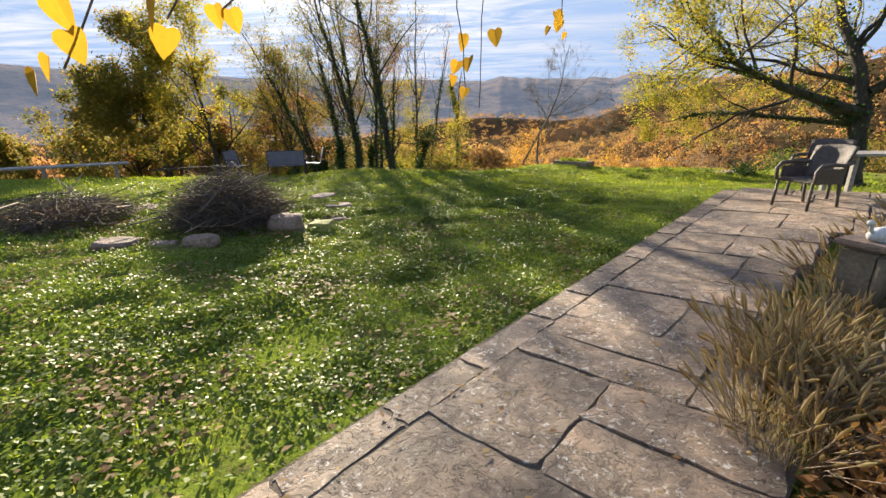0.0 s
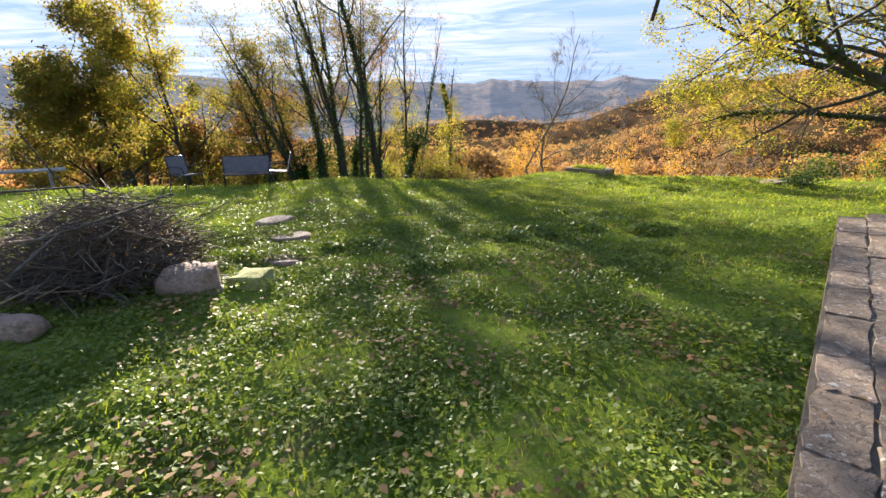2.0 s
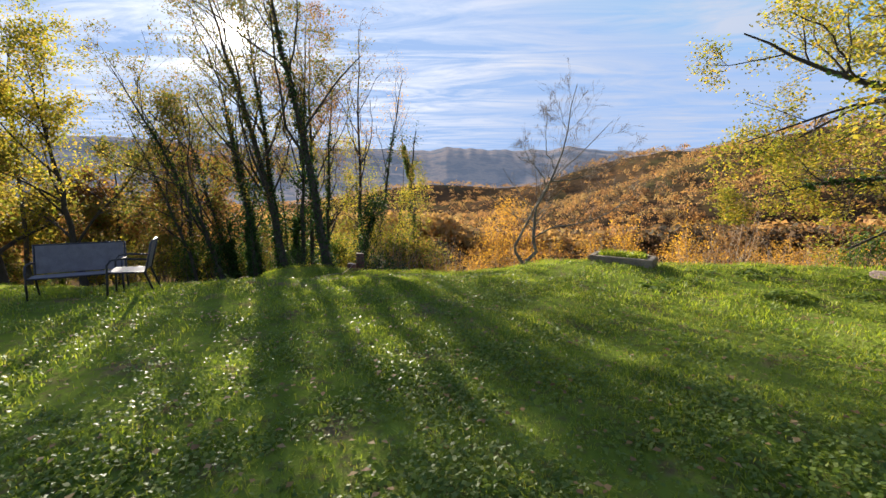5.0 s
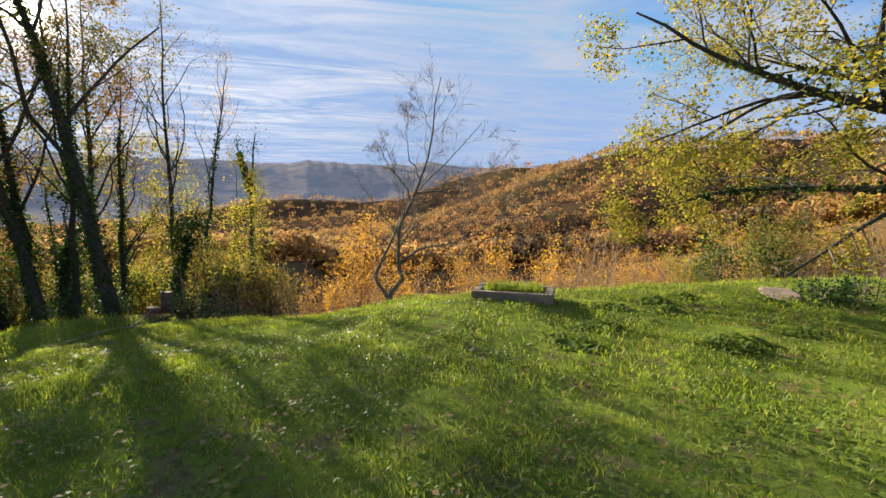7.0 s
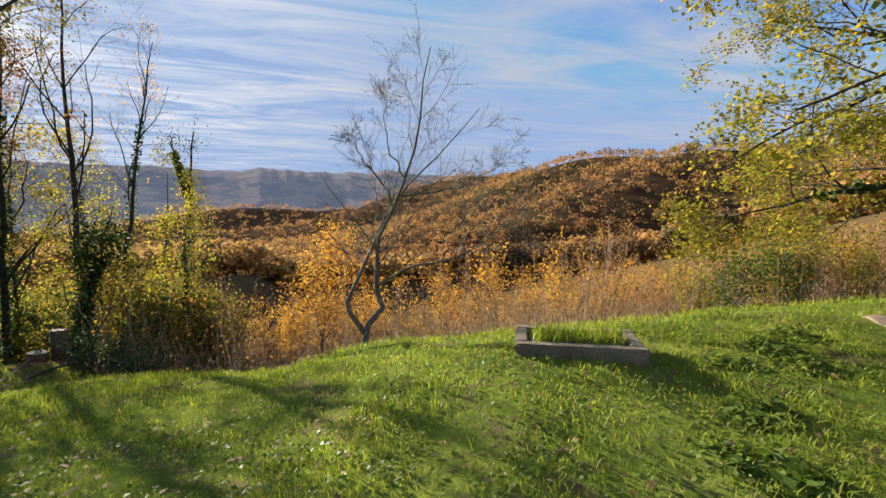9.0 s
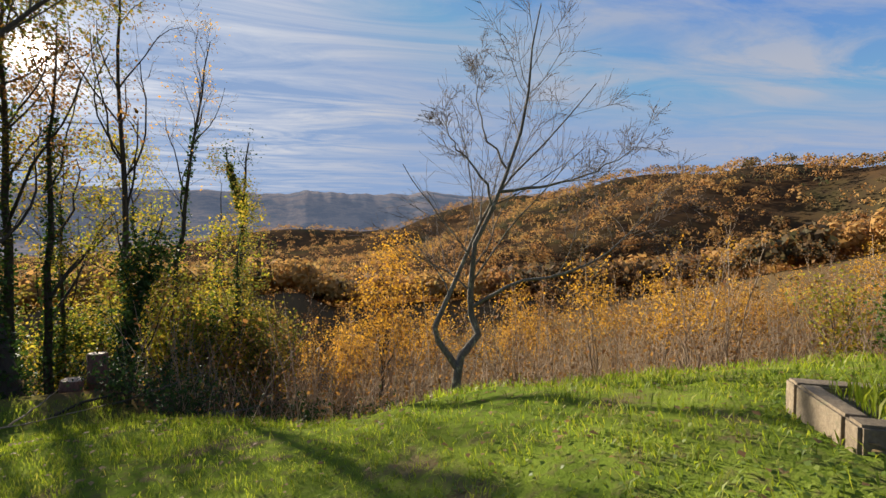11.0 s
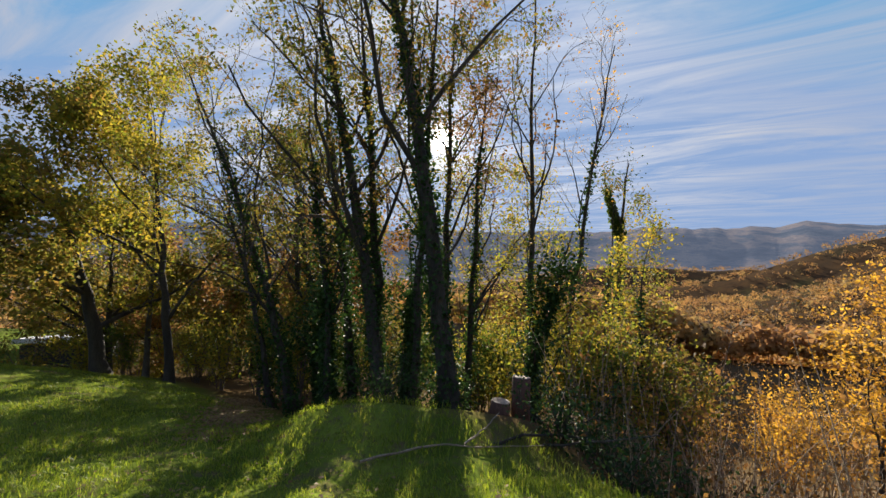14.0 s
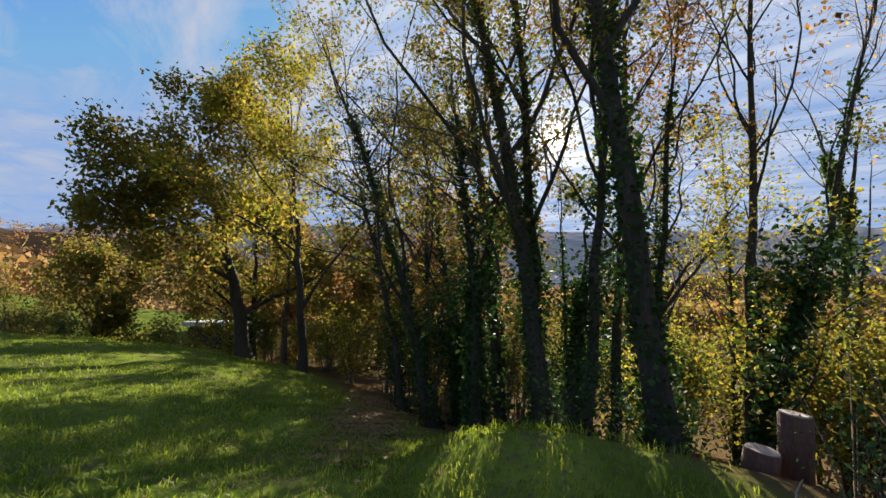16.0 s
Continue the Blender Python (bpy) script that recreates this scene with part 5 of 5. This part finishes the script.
# ---- vine hanging over the terrace ----
vine = empty("hanging_vine", (1.5, 3.6, 3.2))
tagged(vine, "thin trailing vine with large yellow heart-shaped leaves", "vine")
V0 = np.array([1.5, 3.6, 3.2])
vrng = np.random.default_rng(8)
cords = [[(1.9, 2.2, 2.75), (1.62, 3.0, 2.55), (1.52, 3.7, 2.2), (1.49, 4.0, 1.68)], [(1.9, 2.2, 2.75), (1.45, 3.1, 2.35), (1.45, 3.4, 1.80)], [(1.9, 2.2, 2.75), (2.0, 3.2, 2.45), (2.05, 3.9, 2.22)],
         [(1.9, 2.2, 2.75), (0.8, 1.85, 2.3), (0.53, 1.6, 1.74)], [(1.9, 2.2, 2.75), (1.0, 2.0, 2.4), (0.72, 1.79, 1.9)], [(1.9, 2.2, 2.75), (1.15, 2.1, 2.35), (0.85, 1.9, 1.94)], [(1.9, 2.2, 2.75), (2.5, 0.0, 3.0), (3.2, -2.5, 2.9), (3.6, -3.4, 0.0)]]
for pts in cords:
    v, f = tubes(polyline(vrng, np.array(pts) - V0, 12, 0.006)[None], np.full((1, 12), 0.0035), 5)
    mesh_from("stem", v, f, M_TWIG, vine, smooth=True)


def vine_leaf(at, size, seed):
    """A heart-shaped leaf hanging from its stalk, gently folded."""
    bm = bmesh.new()
    outline = [(0.0, 0.0), (0.22, 0.10), (0.42, 0.0), (0.48, -0.22), (0.40, -0.48), (0.22, -0.78), (0.0, -1.05), (-0.22, -0.78), (-0.40, -0.48), (-0.48, -0.22), (-0.42, 0.0), (-0.22, 0.10)]
    rim = [bm.verts.new((x * size, -abs(x) * size * 0.3, y * size)) for x, y in outline]
    mid = [bm.verts.new((0, 0.0, -k * 0.26 * size - 0.1 * size)) for k in range(4)]
    half = rim[0:7]
    other = [rim[0], rim[11], rim[10], rim[9], rim[8], rim[7], rim[6]]
    for side in (half, other):
        bm.faces.new((side[0], side[1], side[2], mid[0]))
        bm.faces.new((mid[0], side[2], side[3], mid[1]))
        bm.faces.new((mid[1], side[3], side[4], mid[2]))
        bm.faces.new((mid[2], side[4], side[5], mid[3]))
        bm.faces.new((mid[3], side[5], side[6]))
    ob = part("leaf", bm, M_LEAF_VINE, vine)
    ob.matrix_basis = Matrix.Translation(np.array(at) - V0) @ pose(0, 0, 0, vrng.uniform(-25, 25), vrng.uniform(-20, 20), vrng.uniform(-60, 60))


M_LEAF_VINE = leaf_material("vine_leaves", [(0.36, 0.17, 0.02), (0.50, 0.29, 0.03), (0.42, 0.24, 0.03)], 0.45)
for x, y, z, sz in [(1.45, 3.41, 1.79, 0.075), (1.47, 3.42, 1.97, 0.10), (1.40, 3.42, 1.95, 0.09), (1.43, 3.38, 2.1, 0.10), (1.62, 3.5, 2.14, 0.10), (1.36, 3.44, 1.87, 0.07), (2.0, 3.75, 2.28, 0.10), (2.04, 3.85, 2.25, 0.08), (1.97, 3.8, 2.2, 0.06), (2.08, 3.9, 2.18, 0.05),
                    (0.49, 1.55, 1.73, 0.07), (0.51, 1.58, 1.77, 0.07), (0.55, 1.62, 1.84, 0.09), (0.54, 1.61, 1.93, 0.10), (0.71, 1.78, 1.96, 0.11), (0.72, 1.79, 1.87, 0.09), (0.83, 1.88, 1.95, 0.07), (0.87, 1.9, 1.94, 0.07)]:
    vine_leaf((x, y, z), sz, 0)


# ---- lawn cover ----
def off_terrace(x, y):
    d = np.stack([x, y], 1) - P_EDGE
    s, w_ = d @ D_ALONG, d @ D_ACROSS
    return (w_ < -0.01) | (w_ > 1.42 + 0.09 * np.clip(s, -3, 6.5) + 0.5 * (s > 4) + 0.55 * np.clip((0.1 - s) / 0.9, 0, 1)) | (s > 6.7)


WAY = np.array([(1.9, 0.5), (1.5, 2.5), (0.8, 4.5), (0.3, 8.6), (0.8, 11), (0.85, 13), (0.5, 15.7), (-0.4, 17.7), (-2.4, 18.9), (-4.1, 20)])


def lawn_spots(rng, count, sharp, x0, x1, y0, y1):
    """Random spots on the lawn, denser along the way across it."""
    x, y = rng.uniform(x0, x1, count), rng.uniform(y0, y1, count)
    d = np.full(count, 99.0)
    for a, b in zip(WAY[:-1], WAY[1:]):
        t = np.clip(((x - a[0]) * (b - a)[0] + (y - a[1]) * (b - a)[1]) / ((b - a) @ (b - a)), 0, 1)
        d = np.minimum(d, np.hypot(x - a[0] - t * (b - a)[0], y - a[1] - t * (b - a)[1]))
    keep = (rng.uniform(size=count) < 1 / (1 + (d / sharp) ** 2)) & off_terrace(x, y) & (lawn_z(x, y) > -2.6)
    return x[keep], y[keep], d[keep]


def lumpy(x, y, k):
    return np.sin(x * 2.1 * k + 1.3 * np.sin(y * 1.7 * k)) * np.sin(y * 1.9 * k + 1.1 * np.sin(x * 1.3 * k))


grng = np.random.default_rng(55)
x, y, d = lawn_spots(grng, 1100000, 3.0, -14, 13, 0.5, 25.5)
thick = grng.uniform(size=len(x)) < np.clip(0.62 + 0.5 * lumpy(x, y, 1.0), 0.18, 1) * np.clip((y - 3) / 8, 0.3, 1)
thick &= (lumpy(x + 7, y + 2, 0.85) < 0.72) | (grng.uniform(size=len(x)) < 0.25)
thick &= y + 0.3 * x < 23.9 + 0.3 * lumpy(x, y, 1.5)
x, y, d = x[thick], y[thick], d[thick]
C = np.stack([x, y, lawn_z(x, y) - 0.005], 1)
v, f = blades(grng, C, (0.038 + 0.015 * lumpy(x, y, 0.6) + 0.013 * lumpy(x + 2, y, 1.9) + 0.012 * lumpy(x, y + 4, 4.3) + 0.018 * smoothstep(y, 9, 15) + 0.05 * smoothstep(y + 0.3 * x, 20, 23) + 0.003 * d)[:, None], 0.0065 + 0.0014 * d[:, None], 0.8)
tagged(mesh_from("grass", v, f, M_GRASS), "short uneven green grass lit through by low sun", "grass", kind="stuff")

x, y, d = lawn_spots(grng, 1100000, 4.8, -9, 9, 0.5, 19)
thick = grng.uniform(size=len(x)) < np.clip(0.5 + 0.55 * lumpy(x + 3, y + 1, 1.4), 0.06, 1) * np.clip((15 - y) / 6, 0.2, 1) * np.where(lumpy(x + 7, y + 2, 0.85) > 0.72, 0.3, 1)
x, y, d = x[thick], y[thick], d[thick]
C = np.stack([x, y, lawn_z(x, y) + 0.01 + (0.03 + 0.035 * (lumpy(x, y, 2.6) + lumpy(x + 5, y, 1.3))).clip(0.005) * grng.uniform(0.3, 1.2, len(x))], 1)
v, f = leaves(grng, C, 0.041, 0.45, 0.75)
tagged(mesh_from("ground_cover", v, f, M_CLOVER), "small leafy ground cover growing through the lawn", "ground cover", kind="stuff")

x, y = grng.uniform(-24, -6, 95000), grng.uniform(15, 30, 95000)
far_side = (y + 0.3 * x < 23) & (lawn_z(x, y) < -0.5) & (grng.uniform(size=len(x)) < np.clip(0.6 + 0.5 * lumpy(x, y, 0.8), 0.2, 1))
x, y = x[far_side], y[far_side]
v, f = blades(grng, np.stack([x, y, lawn_z(x, y) - 0.01], 1), 0.07 + 0.03 * lumpy(x, y, 0.5)[:, None], 0.017, 0.9)
tagged(mesh_from("lower_grass", v, f, M_GRASS), "uneven grass on the lower lawn", "grass", kind="stuff")

x, y, d = lawn_spots(grng, 9000, 6.0, -12, 12, 0.5, 23)
C = np.stack([x, y, lawn_z(x, y) + 0.05], 1)
v, f = leaves(grng, C, 0.06, 0.8, 0.7)
tagged(mesh_from("fallen_leaves", v, f, M_FALLEN), "scattered dry brown and buff fallen leaves", "fallen leaves", kind="stuff")
cx, cy = grng.uniform(-5, 3.5, 60), grng.uniform(2, 9, 60)
pick = grng.integers(0, 60, 2600)
x, y = cx[pick] + grng.normal(size=2600) * 0.22, cy[pick] + grng.normal(size=2600) * 0.16
keep = off_terrace(x, y)
x, y = x[keep], y[keep]
v, f = leaves(grng, np.stack([x, y, lawn_z(x, y) + 0.045], 1), 0.06, 0.7, 0.7)
tagged(mesh_from("leaf_patches", v, f, M_FALLEN), "patches of russet leaf litter caught in the lawn", "fallen leaves", kind="stuff")
s_, w_ = grng.uniform(-3, 6.5, 260), grng.uniform(0.1, 1.5, 260) ** 1.4
xy = P_EDGE + s_[:, None] * D_ALONG + w_[:, None] * D_ACROSS
C = np.stack([xy[:, 0], xy[:, 1], patio_z(xy[:, 0], xy[:, 1]) + 0.012], 1)
v, f = leaves(grng, C, 0.045, 0.92, 0.6)
tagged(mesh_from("terrace_leaves", v, f, M_FALLEN), "small dry leaves blown over the paving", "fallen leaves", kind="stuff")
hx, hy = grng.normal(3.6, 0.42, 2600), grng.normal(2.35, 0.5, 2600)
keep = off_terrace(hx, hy)
hx, hy = hx[keep], hy[keep]
C = np.stack([hx, hy, lawn_z(hx, hy) + 0.02 + grng.uniform(0, 0.14, len(hx))], 1)
v, f = leaves(grng, C, 0.085, 0.5, 0.75)
tagged(mesh_from("leaf_drift", v, f, M_LEAF_BROWN), "drift of russet leaves beside the paving", "fallen leaves", kind="stuff")
u = grng.uniform(0, 1, 3000)
hx, hy = -8.6 - 6.0 * u + grng.normal(size=3000) * 0.4, 23.4 + 5.2 * u + grng.normal(size=3000) * 0.35
v, f = leaves(grng, np.stack([hx, hy, lawn_z(hx, hy) + 0.03], 1), 0.10, 0.8, 0.7)
tagged(mesh_from("path_litter", v, f, M_FALLEN), "brown leaf litter along the trodden path into the trees", "fallen leaves", kind="stuff")
